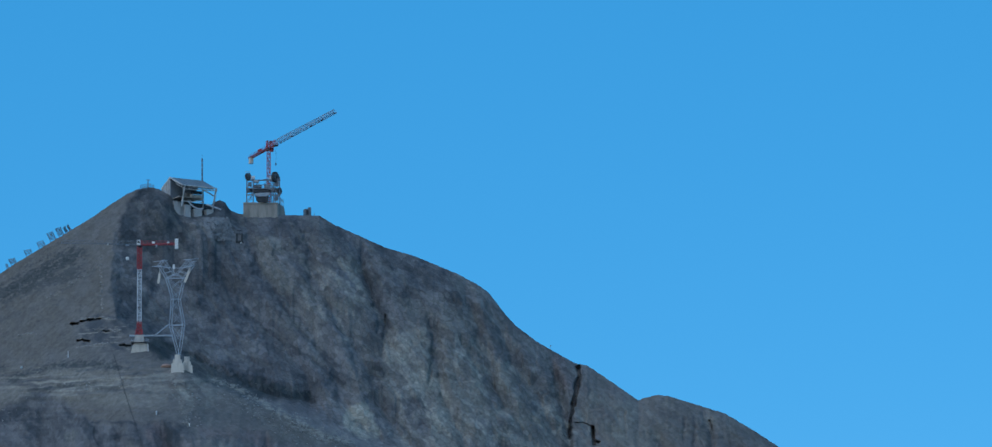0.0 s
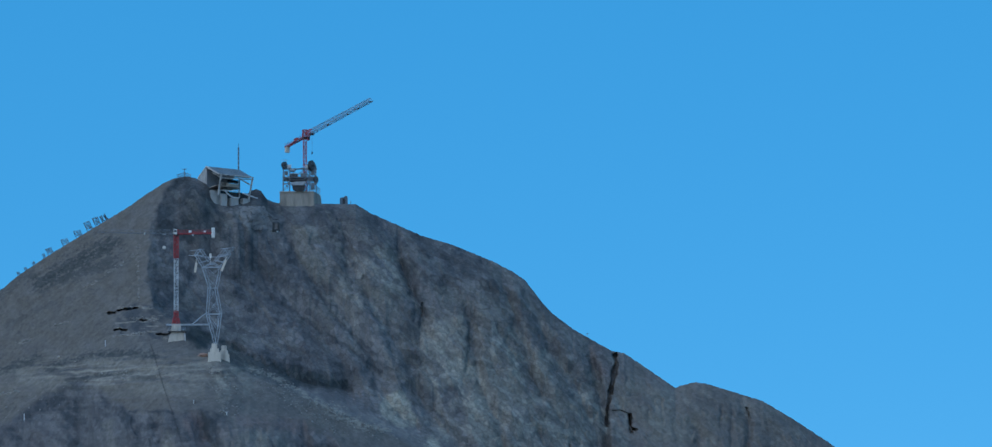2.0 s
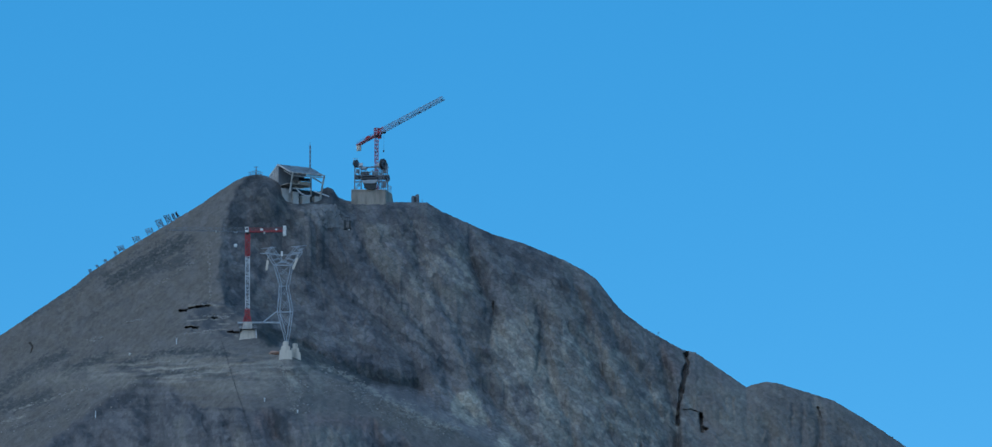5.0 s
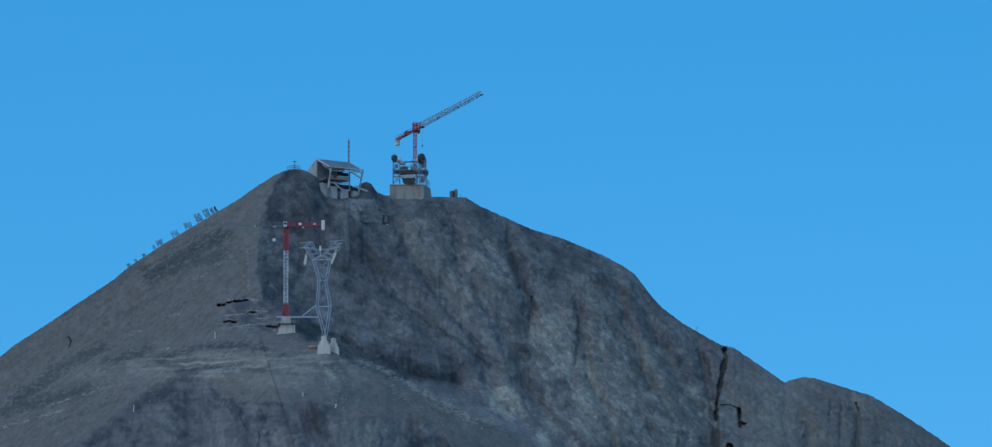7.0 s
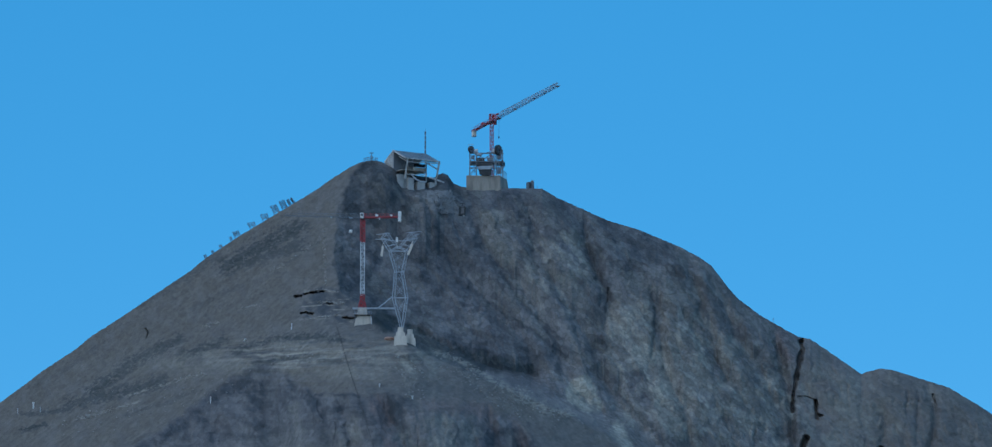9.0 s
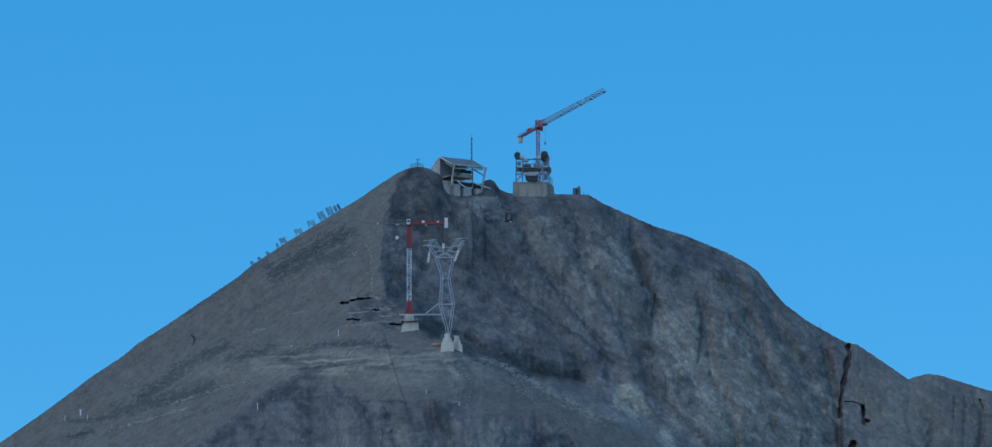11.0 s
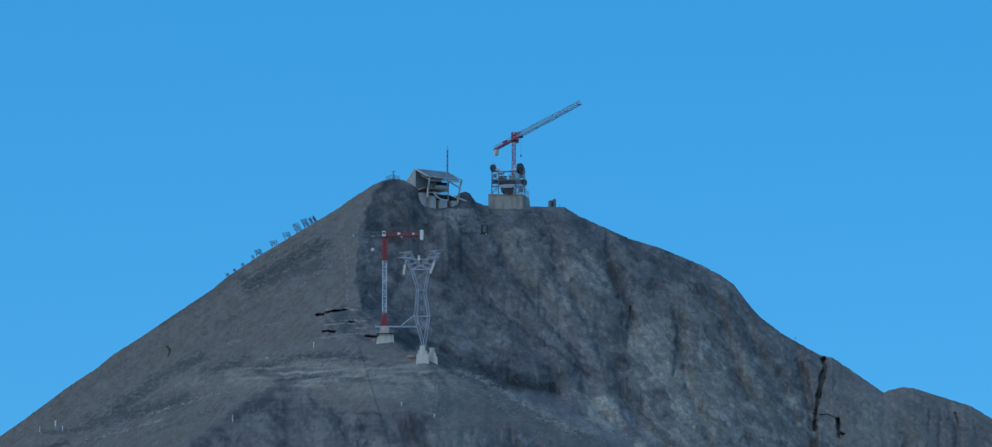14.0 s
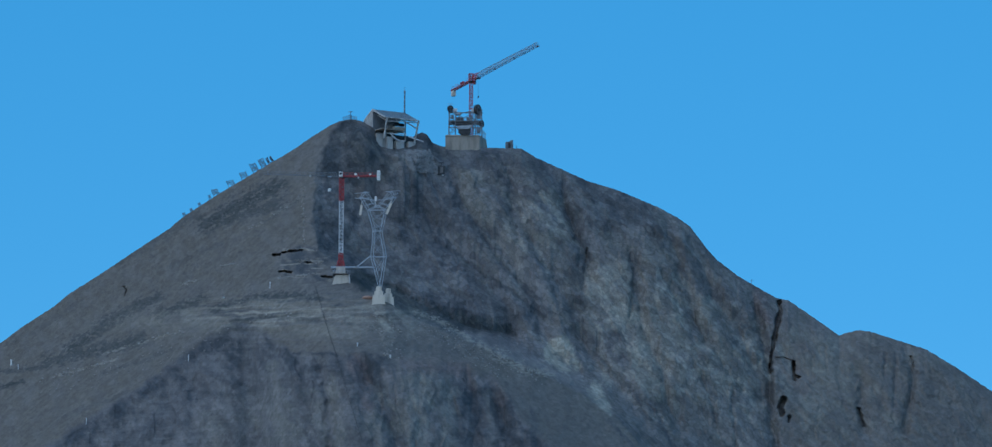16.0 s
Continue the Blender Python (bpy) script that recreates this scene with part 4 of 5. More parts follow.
def shoulder_crane(base):
    t = thing("tower_crane", base, 0, "red and pale grey tower crane standing on a concrete plinth", "crane", "tower cranes")
    def seg(name, z0, z1, w, mat, chord, brace, panel, label=""):
        bm = bmesh.new()
        truss(bm, (0, 0, z0), z1 - z0, w, panel, chord, brace)
        return part(name, bm, mat, t, label)
    seg("base_mast_section", 0, 4.5, 1.35, RED, 0.28, 0.2, 0.8, "red lattice base section")
    for k in range(4):
        bm = bmesh.new()
        beam(bm, ((-1, 1, 1, -1)[k] * 1.3, (-1, -1, 1, 1)[k] * 1.3, -0.1), ((-1, 1, 1, -1)[k] * 0.85, (-1, -1, 1, 1)[k] * 0.85, 2.2), 0.26)
        part("raking_strut", bm, RED, t)
    z = 4.5
    for i in range(4):
        seg("mast_section", z, z + 4.35, 1.25, PALE_PAINT, 0.22, 0.12, 1.2, "pale grey lattice section")
        z += 4.35
    seg("climbing_cage", z, 29.2, 1.4, RED, 0.3, 0.22, 0.8, "red lattice climbing cage")
    bm = bmesh.new()
    rod(bm, (0, 0, 29.1), (0, 0, 29.6), 0.95, 16)
    part("slewing_ring", bm, DARK, t)
    bm = bmesh.new()
    box(bm, (-0.25, -1.1, 30.3), (1.1, 1.3, 1.7), bevel=0.1)
    cab = part("operator_cab", bm, WHITE, t, "off-white cab")
    bm = bmesh.new()
    box(bm, (-0.25, -1.76, 30.5), (0.8, 0.04, 0.8))
    part("cab_window", bm, GLASS, cab)
    bm = bmesh.new()
    truss(bm, (0, 0, 29.6), 1.6, 1.3, 0.8, 0.22, 0.16)
    part("tower_head", bm, RED, t)
    # counter-jib to the right
    bm = bmesh.new()
    for s in (-0.6, 0.6):
        beam(bm, (0, s, 29.9), (11.9, s, 30.1), 0.3, 0.42)
    for i in range(9):
        x = 0.8 + i * 1.35
        beam(bm, (x, -0.6, 29.95), (x, 0.6, 29.95), 0.16)
    cj = part("counter_jib", bm, RED, t)
    bm = bmesh.new()
    for z in (30.55, 31.0):
        beam(bm, (0.9, -0.72, z), (11.6, -0.72, z), 0.1)
    for i in range(8):
        beam(bm, (1 + i * 1.5, -0.72, 29.9), (1 + i * 1.5, -0.72, 31.0), 0.1)
    part("handrail", bm, RED, cj)
    for x, s in ((4.5, 0.7), (9.2, 0.55)):
        bm = bmesh.new()
        box(bm, (x, -0.4, 30.5), (s * 1.3, 0.9, s), bevel=0.06)
        part("winch_box", bm, WHITE, cj)
    bm = bmesh.new()
    box(bm, (5.4, -0.5, 29.45), (0.5, 0.5, 0.6), bevel=0.05)
    part("junction_box", bm, PALE_PAINT, cj)
    for y in (-0.42, 0.42):
        bm = bmesh.new()
        box(bm, (11.9, y, 30.15), (1.05, 0.75, 3.3), bevel=0.07)
        part("counterweight", bm, WHITE, cj, "pale concrete counterweight slab")
    # jib to the left, a little towards the valley
    bm = bmesh.new()
    jib_truss(bm, -0.9, -25.5, 1.2, 1.25, 0.8, 2.0, 0.075, 0.03)
    jib_ob = part("jib", bm, STEEL, t, "thin grey lattice jib")
    jib_ob.matrix_basis = pose(0, 0, 29.9, 0, 0, 7)
    bm = bmesh.new()
    rod(bm, (-10.2, -0.3, -0.45), (-10.2, -0.3, 0.15), 0.26, 8)
    part("floodlight", bm, WHITE, jib_ob, "small white floodlight")
    bm = bmesh.new()
    box(bm, (-3.9, 0, -0.25), (1.1, 1.0, 0.3))
    part("trolley", bm, GALVA, jib_ob)
    bm = bmesh.new()
    rod(bm, (-3.9, 0, -0.3), (-3.9, 0, -4.2), 0.04, 6)
    part("hoist_rope", bm, CABLE, jib_ob)
    bm = bmesh.new()
    box(bm, (-3.9, 0, -4.6), (1.1, 0.6, 1.1), bevel=0.25)
    part("hook_block", bm, WHITE, jib_ob, "pale hook block")
    return t


shoulder_crane(plinth_at + Vector((-0.1, 0, 5.2)))


# ---- the lattice pylon ----
def pylon():
    foot = on(*(-32.02, -39.86))
    foot.y += 1.2
    t = thing("cableway_pylon", foot, 0, "galvanised lattice steel cableway pylon on concrete feet", "pylon")
    k = 4.92
    def P(u, v, y):
        return Vector(((u - 632.5) / k + 0.16 * (y + 1.2), y, (541 - v) / (k * 0.9816) + y * 0.2))
    LEGS = [(632.3, 518), (619.5, 471), (622.5, 428), (613.5, 397)]
    RIGHT = [(633.3, 518), (640.5, 470), (633.5, 432), (640.5, 397)]
    ys = (-1.2, 3.2)
    def wall(name, line, y, w):
        bm = bmesh.new()
        for p, q in zip(line, line[1:]):
            beam(bm, P(*p, y), P(*q, y), w)
        part(name, bm, GALVA, t)
    for y in ys:
        wall("leg_chord", LEGS, y, 0.21)
        wall("leg_chord", RIGHT, y, 0.21)
    def lerp(line, v):
        for (u0, v0), (u1, v1) in zip(line, line[1:]):
            if v0 >= v >= v1:
                f = (v0 - v) / (v0 - v1)
                return (u0 + (u1 - u0) * f, v)
        return line[-1]
    levels = [495, 470.5, 450, 430, 414, 397]
    for y in ys:
        bm = bmesh.new()
        for i, (v0, v1) in enumerate(zip(levels, levels[1:])):
            a0, b0, a1, b1 = lerp(LEGS, v0), lerp(RIGHT, v0), lerp(LEGS, v1), lerp(RIGHT, v1)
            if v0 in (470.5, 430) or v1 == 397:
                beam(bm, P(*(a1 if v1 == 397 else a0), y), P(*(b1 if v1 == 397 else b0), y), 0.24)
            beam(bm, P(*a0, y), P(*b1, y), 0.085)
            beam(bm, P(*b0, y), P(*a1, y), 0.085)
        part("face_bracing", bm, GALVA, t)
    for line in (LEGS, RIGHT):
        bm = bmesh.new()
        for i, (v0, v1) in enumerate(zip([518] + levels, levels)):
            p, q = (ys if i % 2 else ys[::-1])
            beam(bm, P(*lerp(line, v0), p), P(*lerp(line, v1), q), 0.10)
            if i % 3 == 2:
                beam(bm, P(*lerp(line, v1), ys[0]), P(*lerp(line, v1), ys[1]), 0.16)
        part("side_bracing", bm, GALVA, t)
    # the head: a wide V with rope saddles on either side
    for y in ys:
        bm = bmesh.new()
        for p, q, w in (((613.5, 397), (601, 377), 0.22), ((640.5, 397), (655, 377), 0.22), ((601, 377), (608, 368.5), 0.22), ((655, 377), (648, 367.5), 0.22),
                        ((608, 368.5), (627, 393), 0.18), ((648, 367.5), (627, 393), 0.18), ((613.5, 397), (627, 390), 0.2), ((640.5, 397), (627, 390), 0.2),
                        ((601, 377), (617, 381), 0.16), ((655, 377), (638, 381), 0.16), ((617, 381), (638, 381), 0.16), ((605, 384), (614, 377), 0.14), ((651, 384), (641, 377), 0.14), ((609, 390), (621, 386), 0.14), ((646, 390), (633, 386), 0.14)):
            beam(bm, P(*p, y), P(*q, y), w)
        part("head_frame", bm, GALVA, t)
    for (u, v), (u2, v2), s in (((594, 371), (613, 369), 0.16), ((593, 378.5), (609, 379), 0.16), ((642, 368), (661, 366.5), 0.16), ((646, 378), (658, 370), 0.14)):
        bm = bmesh.new()
        for y in ys:
            beam(bm, P(u, v, y), P(u2, v2, y), s)
        beam(bm, P(u, v, ys[0]), P(u, v, ys[1]), s)
        beam(bm, P(u2, v2, ys[0]), P(u2, v2, ys[1]), s)
        part("cross_arm", bm, GALVA, t)
    for (u, v) in ((601, 377), (655, 377), (613.5, 397), (640.5, 397), (608, 368.5), (648, 367.5), (627, 393)):
        bm = bmesh.new()
        beam(bm, P(u, v, ys[0]), P(u, v, ys[1]), 0.18)
        part("head_tie", bm, GALVA, t)
    for (u, v), (u2, v2) in (((604.5, 390), (602.5, 405)), ((651, 386), (644, 403))):
        bm = bmesh.new()
        beam(bm, P(u, v, -1.6), P(u2, v2, -1.6), 0.85, 0.7)
        beam(bm, P(u, v, -1.6), P(u, v - 6, -1.2), 0.12)
        part("rope_saddle", bm, PALE_CONCRETE, t, "pale hanging rope saddle")
    bm = bmesh.new()
    box(bm, P(626.5, 379, -1.3), (0.7, 0.6, 1.5), bevel=0.1)
    beam(bm, P(626.5, 382, -1.3), P(626.5, 391, -1.2), 0.14)
    part("lamp_housing", bm, WHITE, t, "small white lamp housing")
    # feet
    for x, y, zt, w in ((0.05, -1.2, 4.65, 1.9), (3.0, 1.6, 4.5, 1.7)):
        bm = bmesh.new()
        box(bm, (x, y, zt - 0.9), (w * 0.95, 2.0, 1.9), bevel=0.12)
        box(bm, (x, y - 0.1, zt - 2.3), (w * 1.5, 2.8, 1.4), bevel=0.15)
        prism(bm, [(x - w * 1.25, -5), (x + w * 1.25, -5), (x + w * 1.0, zt - 2.9), (x - w * 1.0, zt - 2.9)], y - 2.0, y + 1.4)
        part("concrete_foot", bm, PALE_CONCRETE, t, "pale stepped concrete foot")
    return t, foot


pylon_thing, pylon_at = pylon()


def walkway():
    p = plinth_at + Vector((0, -1.0, 5.3))
    t = thing("walkway", p, 0, "narrow grey steel walkway bridging from plinth to pylon", "walkway")
    bm = bmesh.new()
    box(bm, (3.6, 0, 0), (13.6, 1.0, 0.16))
    part("deck", bm, GALVA, t)
    for y in (-0.5, 0.5):
        bm = bmesh.new()
        beam(bm, (-3.2, y, -0.25), (10.4, y, -0.25), 0.14, 0.3)
        part("girder", bm, GALVA, t)
    bm = bmesh.new()
    for y in (-0.5, 0.5):
        beam(bm, (5.0, y, 0), (9.4, y, 3.6), 0.18)
    part("tie_rod", bm, GALVA, t)
    bm = bmesh.new()
    for y in (-0.5, 0.5):
        beam(bm, (-2.8, y, -0.3), (-2.2, y, -4.6), 0.14)
        beam(bm, (-1.9, y, -0.3), (-2.6, y, -4.2), 0.1)
    part("trestle", bm, STEEL, t)
    return t


walkway()


def heap(name, a, b, w, h, mat, label, category):
    """A loose uneven heap."""
    bm = bmesh.new()
    bmesh.ops.create_icosphere(bm, subdivisions=3, radius=1.0)
    for v in bm.verts:
        k = 1 + 0.28 * noise.noise(v.co * 1.7 + Vector((a, b, 0)))
        v.co = Vector((v.co.x * w * k, v.co.y * 1.2 * k, v.co.z * h * k))
    ob = finish(name, bm, mat)
    ob.location = on(a, b, h * 0.25)
    return tagged(ob, label, category)


heap("rubble_heap", *(-35.6, -38.9), 1.9, 0.7, ORANGE, "reddish-brown heap of spoil beside the pylon foot", "heap")


# ---- the support station on the crest ----
def support_station():
    c = site(*(-2.76, 11.87), -2.8)
    t = thing("cableway_station", c, 0, "concrete block carrying a grey steel frame with rope wheels", "cable station")
    bm = bmesh.new()
    # block: front face, and a side face that falls away to the right
    lo = [(-7.2, -4.5, -2.0), (4.4, -4.5, -3.4), (7.5, 3.5, -4.0), (-7.0, 4.5, -3.0)]
    hi = [(-7.2, -4.5, 3.4), (4.2, -4.5, 3.4), (6.5, 3.0, 3.4), (-6.6, 4.5, 3.4)]
    L, H = [bm.verts.new(v) for v in lo], [bm.verts.new(v) for v in hi]
    bm.faces.new(L), bm.faces.new(H)
    for i in range(4):
        j = (i + 1) % 4
        bm.faces.new((L[i], L[j], H[j], H[i]))
    bmesh.ops.recalc_face_normals(bm, faces=bm.faces)
    bmesh.ops.bevel(bm, geom=list(bm.edges), offset=0.08, segments=1, affect="EDGES")
    part("concrete_block", bm, CONCRETE, t)
    for x in (-4.0, 2.6):
        bm = bmesh.new()
        box(bm, (x, -4.56, 0.3), (0.3, 0.14, 5.6))
        part("pilaster", bm, CONCRETE, t)
    bm = bmesh.new()
    box(bm, (-1.4, -4.62, 3.1), (11.4, 0.25, 0.35))
    part("coping", bm, CONCRETE, t)
    # steel frame
    for x in (-6.1, -3.9, 2.9, 5.0):
        for y in (-3.4, 2.6):
            bm = bmesh.new()
            beam(bm, (x, y, 3.35), (x * 0.98, y, 12.4 if abs(x) > 3 else 11.5), 0.34)
            part("column", bm, STEEL, t)
    for y in (-3.4, 2.6):
        for z in (6.2, 8.4, 11.2) if y < 0 else (8.4,):
            bm = bmesh.new()
            beam(bm, (-6.3, y, z), (5.3, y, z), 0.3, 0.36)
            part("cross_beam", bm, STEEL, t)
        for x0, x1, z0, z1 in () if y > 0 else ((-3.9, -1.6, 8.4, 11.2), (2.9, 0.6, 8.4, 11.2), (-6.1, -3.9, 4.0, 6.2), (-3.9, -6.1, 6.2, 8.4), (-6.1, -3.9, 8.4, 11.2), (2.9, 5.0, 4.0, 6.2), (5.0, 2.9, 6.2, 8.4), (2.9, 5.0, 8.4, 11.2),
                               (-3.9, -5.0, 11.2, 12.4), (2.9, 4.4, 11.2, 12.2), (-3.6, 2.7, 6.2, 8.4), (1.6, 2.8, 4.0, 8.4)):
            bm = bmesh.new()
            beam(bm, (x0, y, z0), (x1, y, z1), 0.22)
            part("brace", bm, STEEL, t)
    bm = bmesh.new()
    box(bm, (-0.5, -0.4, 8.5), (11.4, 6.4, 0.14))
    part("grating_deck", bm, STEEL, t)
    # bars and ties added to make the right column cluster look denser
    for x in (2.2, 3.6, 4.3):
        bm = bmesh.new()
        beam(bm, (x, -3.6, 3.35), (x + 0.15, -3.6, 11.8), 0.24)
        part("ladder_rail", bm, STEEL, t)
    for i in range(9):
        bm = bmesh.new()
        beam(bm, (2.2, -3.65, 4.0 + i * 0.85), (4.3, -3.65, 4.2 + i * 0.85), 0.13)
        part("rung", bm, STEEL, t)
    for x0, x1, z0, z1 in ((-5.9, -4.2, 3.6, 5.0), (-4.2, -5.9, 5.0, 6.2), (-5.9, -4.2, 9.8, 8.6), (-3.6, -1.2, 11.2, 9.3), (-1.2, 1.6, 9.3, 11.2), (-3.6, 0.6, 10.6, 11.6), (0.6, 2.8, 11.6, 10.6)):
        bm = bmesh.new()
        beam(bm, (x0, -3.5, z0), (x1, -3.5, z1), 0.17)
        part("lattice_bar", bm, STEEL, t)
    for x in (-5.9, -4.6, -3.3, -2.0, -0.7, 0.6, 1.9):
        bm = bmesh.new()
        beam(bm, (x, -3.7, 8.5), (x, -3.7, 9.6), 0.08)
        part("guard_post", bm, GALVA, t)
    for z in (9.1, 9.6):
        bm = bmesh.new()
        beam(bm, (-6.0, -3.7, z), (2.0, -3.7, z), 0.08)
        part("guard_rail", bm, GALVA, t)
    for x, z, w, h, mat in ((-2.4, 9.1, 2.6, 1.1, DARK), (0.9, 9.2, 2.2, 1.3, STEEL), (2.0, 12.0, 1.3, 1.1, PALE_PAINT), (-4.0, 12.1, 1.4, 1.1, PALE_PAINT), (-1.0, 7.4, 5.6, 0.8, DARK), (3.9, 10.2, 1.5, 1.6, STEEL), (-5.0, 10.0, 1.2, 1.0, STEEL), (3.9, 5.4, 1.4, 1.8, STEEL), (-3.0, 10.9, 1.6, 0.7, GALVA)):
        bm = bmesh.new()
        box(bm, (x, -2.6, z), (w, 2.0, h), bevel=0.12)
        part("drive_housing", bm, mat, t)
    def wheel(x, y, z, r, w, yaw):
        bm = bmesh.new()
        m = pose(x, y, z, 0, 0, yaw) @ pose(0, 0, 0, 90, 0, 0)
        for rr, ww in ((r, w * 0.55), (r * 1.07, w * 0.18), (r * 0.3, w * 1.3)):
            for side in ((-1, 1) if rr > r else (0,)):
                bmesh.ops.create_cone(bm, cap_ends=True, segments=28, radius1=rr, radius2=rr, depth=ww, matrix=m @ Matrix.Translation((0, 0, side * w * 0.36)))
        wh = part("rope_wheel", bm, DARK, t, "dark grooved rope wheel")
        bm = bmesh.new()
        for i in range(6):
            q = i * math.pi / 6
            beam(bm, m @ Vector((-r * 0.95 * math.cos(q), -r * 0.95 * math.sin(q), w * 0.42)), m @ Vector((r * 0.95 * math.cos(q), r * 0.95 * math.sin(q), w * 0.42)), 0.16)
        part("spoke", bm, STEEL, wh)
    wheel(-5.6, -3.9, 12.4, 1.1, 0.7, 40)
    wheel(3.5, -3.9, 12.2, 1.65, 0.9, 55)
    wheel(4.9, -3.0, 7.6, 1.1, 0.7, 58)
    # rope catcher tray in front
    bm = bmesh.new()
    prism(bm, [(-3.4, 6.3), (1.6, 6.6), (1.4, 5.9), (0.7, 5.3), (-2.6, 5.2), (-3.3, 5.6)], -5.6, -3.2)
    part("tray_rim", bm, GALVA, t, "pale steel tray rim")
    bm = bmesh.new()
    prism(bm, [(-3.0, 5.4), (1.3, 5.6), (1.2, 4.0), (0.4, 3.2), (-1.6, 3.3), (-2.8, 4.1)], -5.4, -3.4)
    part("tray", bm, DARK, t, "dark rounded tray")
    for i in range(6):
        bm = bmesh.new()
        x = 5.0 + 0.5 * i * 0.5
        beam(bm, (x, -2.6 + i, 3.35), (x, -2.6 + i, 5.6), 0.1)
        part("guard_post", bm, GALVA, t)
    for z, w in ((5.5, 0.09), (4.9, 0.07)):
        bm = bmesh.new()
        beam(bm, (5.0, -2.6, z), (6.3, 2.4, z), w)
        part("guard_rail", bm, GALVA, t)
    for x in (-6.4, -5.6, -4.9):
        bm = bmesh.new()
        beam(bm, (x, -3.4, 12.3), (x, -3.4, 14.4), 0.09)
        part("guard_post", bm, GALVA, t)
    bm = bmesh.new()
    beam(bm, (-6.5, -3.4, 14.2), (-4.8, -3.4, 14.2), 0.08)
    part("guard_rail", bm, GALVA, t)
    return t, c


station, station_at = support_station()


def crest_crane():
    base = site(*(-1.48, 11.87), -12.0)
    t = thing("tower_crane", base + Vector((0, 0, -3)), 0, "red tower crane with a long blue-grey jib behind the station", "crane", "tower cranes")
    top = 25.85
    for i in range(5):
        bm = bmesh.new()
        truss(bm, (0, 0, i * 5.05), 5.05, 1.15, 1.2, 0.22, 0.15)
        part("mast_section", bm, RED, t)
    bm = bmesh.new()
    rod(bm, (0, 0, top - 0.6), (0, 0, top), 0.95, 16)
    part("slewing_ring", bm, DARK, t)
    turn = math.degrees(math.atan2(-56.5, 21.7))
    arm = new("upper_works", None)
    arm.parent = t
    arm.matrix_basis = pose(0, 0, top, 0, 0, turn)
    bm = bmesh.new()
    truss(bm, (0, 0, 0), 2.6, 1.25, 0.9, 0.2, 0.12)
    part("tower_head", bm, RED, arm)
    bm = bmesh.new()
    jib_truss(bm, 0.8, 7.0, 1.4, 1.9, 1.8, 1.6, 0.17, 0.10)
    part("jib_root", bm, RED, arm, "red root section of the jib")
    bm = bmesh.new()
    jib_truss(bm, 7.0, 61.0, 1.4, 1.8, 1.3, 1.75, 0.12, 0.075)
    part("jib", bm, JIB_GREY, arm, "blue-grey lattice jib")
    bm = bmesh.new()
    for s in (-0.6, 0.6):
        beam(bm, (0, s, 0.2), (-17.6, s, 0.2), 0.26, 0.38)
    for i in range(11):
        beam(bm, (-1 - i * 1.5, -0.6, 0.2), (-1 - i * 1.5, 0.6, 0.2), 0.16)
    cj = part("counter_jib", bm, RED, arm)
    bm = bmesh.new()
    for s in (-0.75, 0.75):
        for z in (0.7, 1.1):
            beam(bm, (-1, s, z), (-17.4, s, z), 0.045)
        for i in range(11):
            beam(bm, (-1 - i * 1.5, s, 0.2), (-1 - i * 1.5, s, 1.1), 0.045)
    part("handrail", bm, RED, cj)
    bm = bmesh.new()
    box(bm, (-8.2, 0, 0.9), (2.2, 1.0, 0.9), bevel=0.1)
    part("winch", bm, RED, cj)
    for x in (-17.1, -16.4):
        bm = bmesh.new()
        box(bm, (x, 0, -0.9), (0.6, 1.3, 2.0), bevel=0.06)
        part("counterweight", bm, PALE_CONCRETE, cj, "pale concrete counterweight slab")
    bm = bmesh.new()
    box(bm, (0.9, 0.95, -0.5), (1.0, 0.8, 1.3), bevel=0.1)
    cab = part("operator_cab", bm, RED, arm)
    bm = bmesh.new()
    box(bm, (1.42, 0.95, -0.4), (0.04, 0.6, 0.7))
    part("cab_window", bm, GLASS, cab)
    bm = bmesh.new()
    box(bm, (6.8, 0, -0.3), (1.4, 1.2, 0.35))
    part("trolley", bm, DARK, arm)
    bm = bmesh.new()
    rod(bm, (6.8, 0, -0.4), (6.8, 0, -6.4), 0.035, 6)
    part("hoist_rope", bm, CABLE, arm)
    bm = bmesh.new()
    box(bm, (6.8, 0, -6.7), (0.5, 0.35, 0.8), bevel=0.1)
    part("hook_block", bm, DARK, arm)
    for x in (22, 40, 49, 60.6):
        bm = bmesh.new()
        box(bm, (x, 0, -0.12), (0.6, 0.8, 0.25))
        part("jib_fitting", bm, STEEL, arm)
    return t


crest_crane()


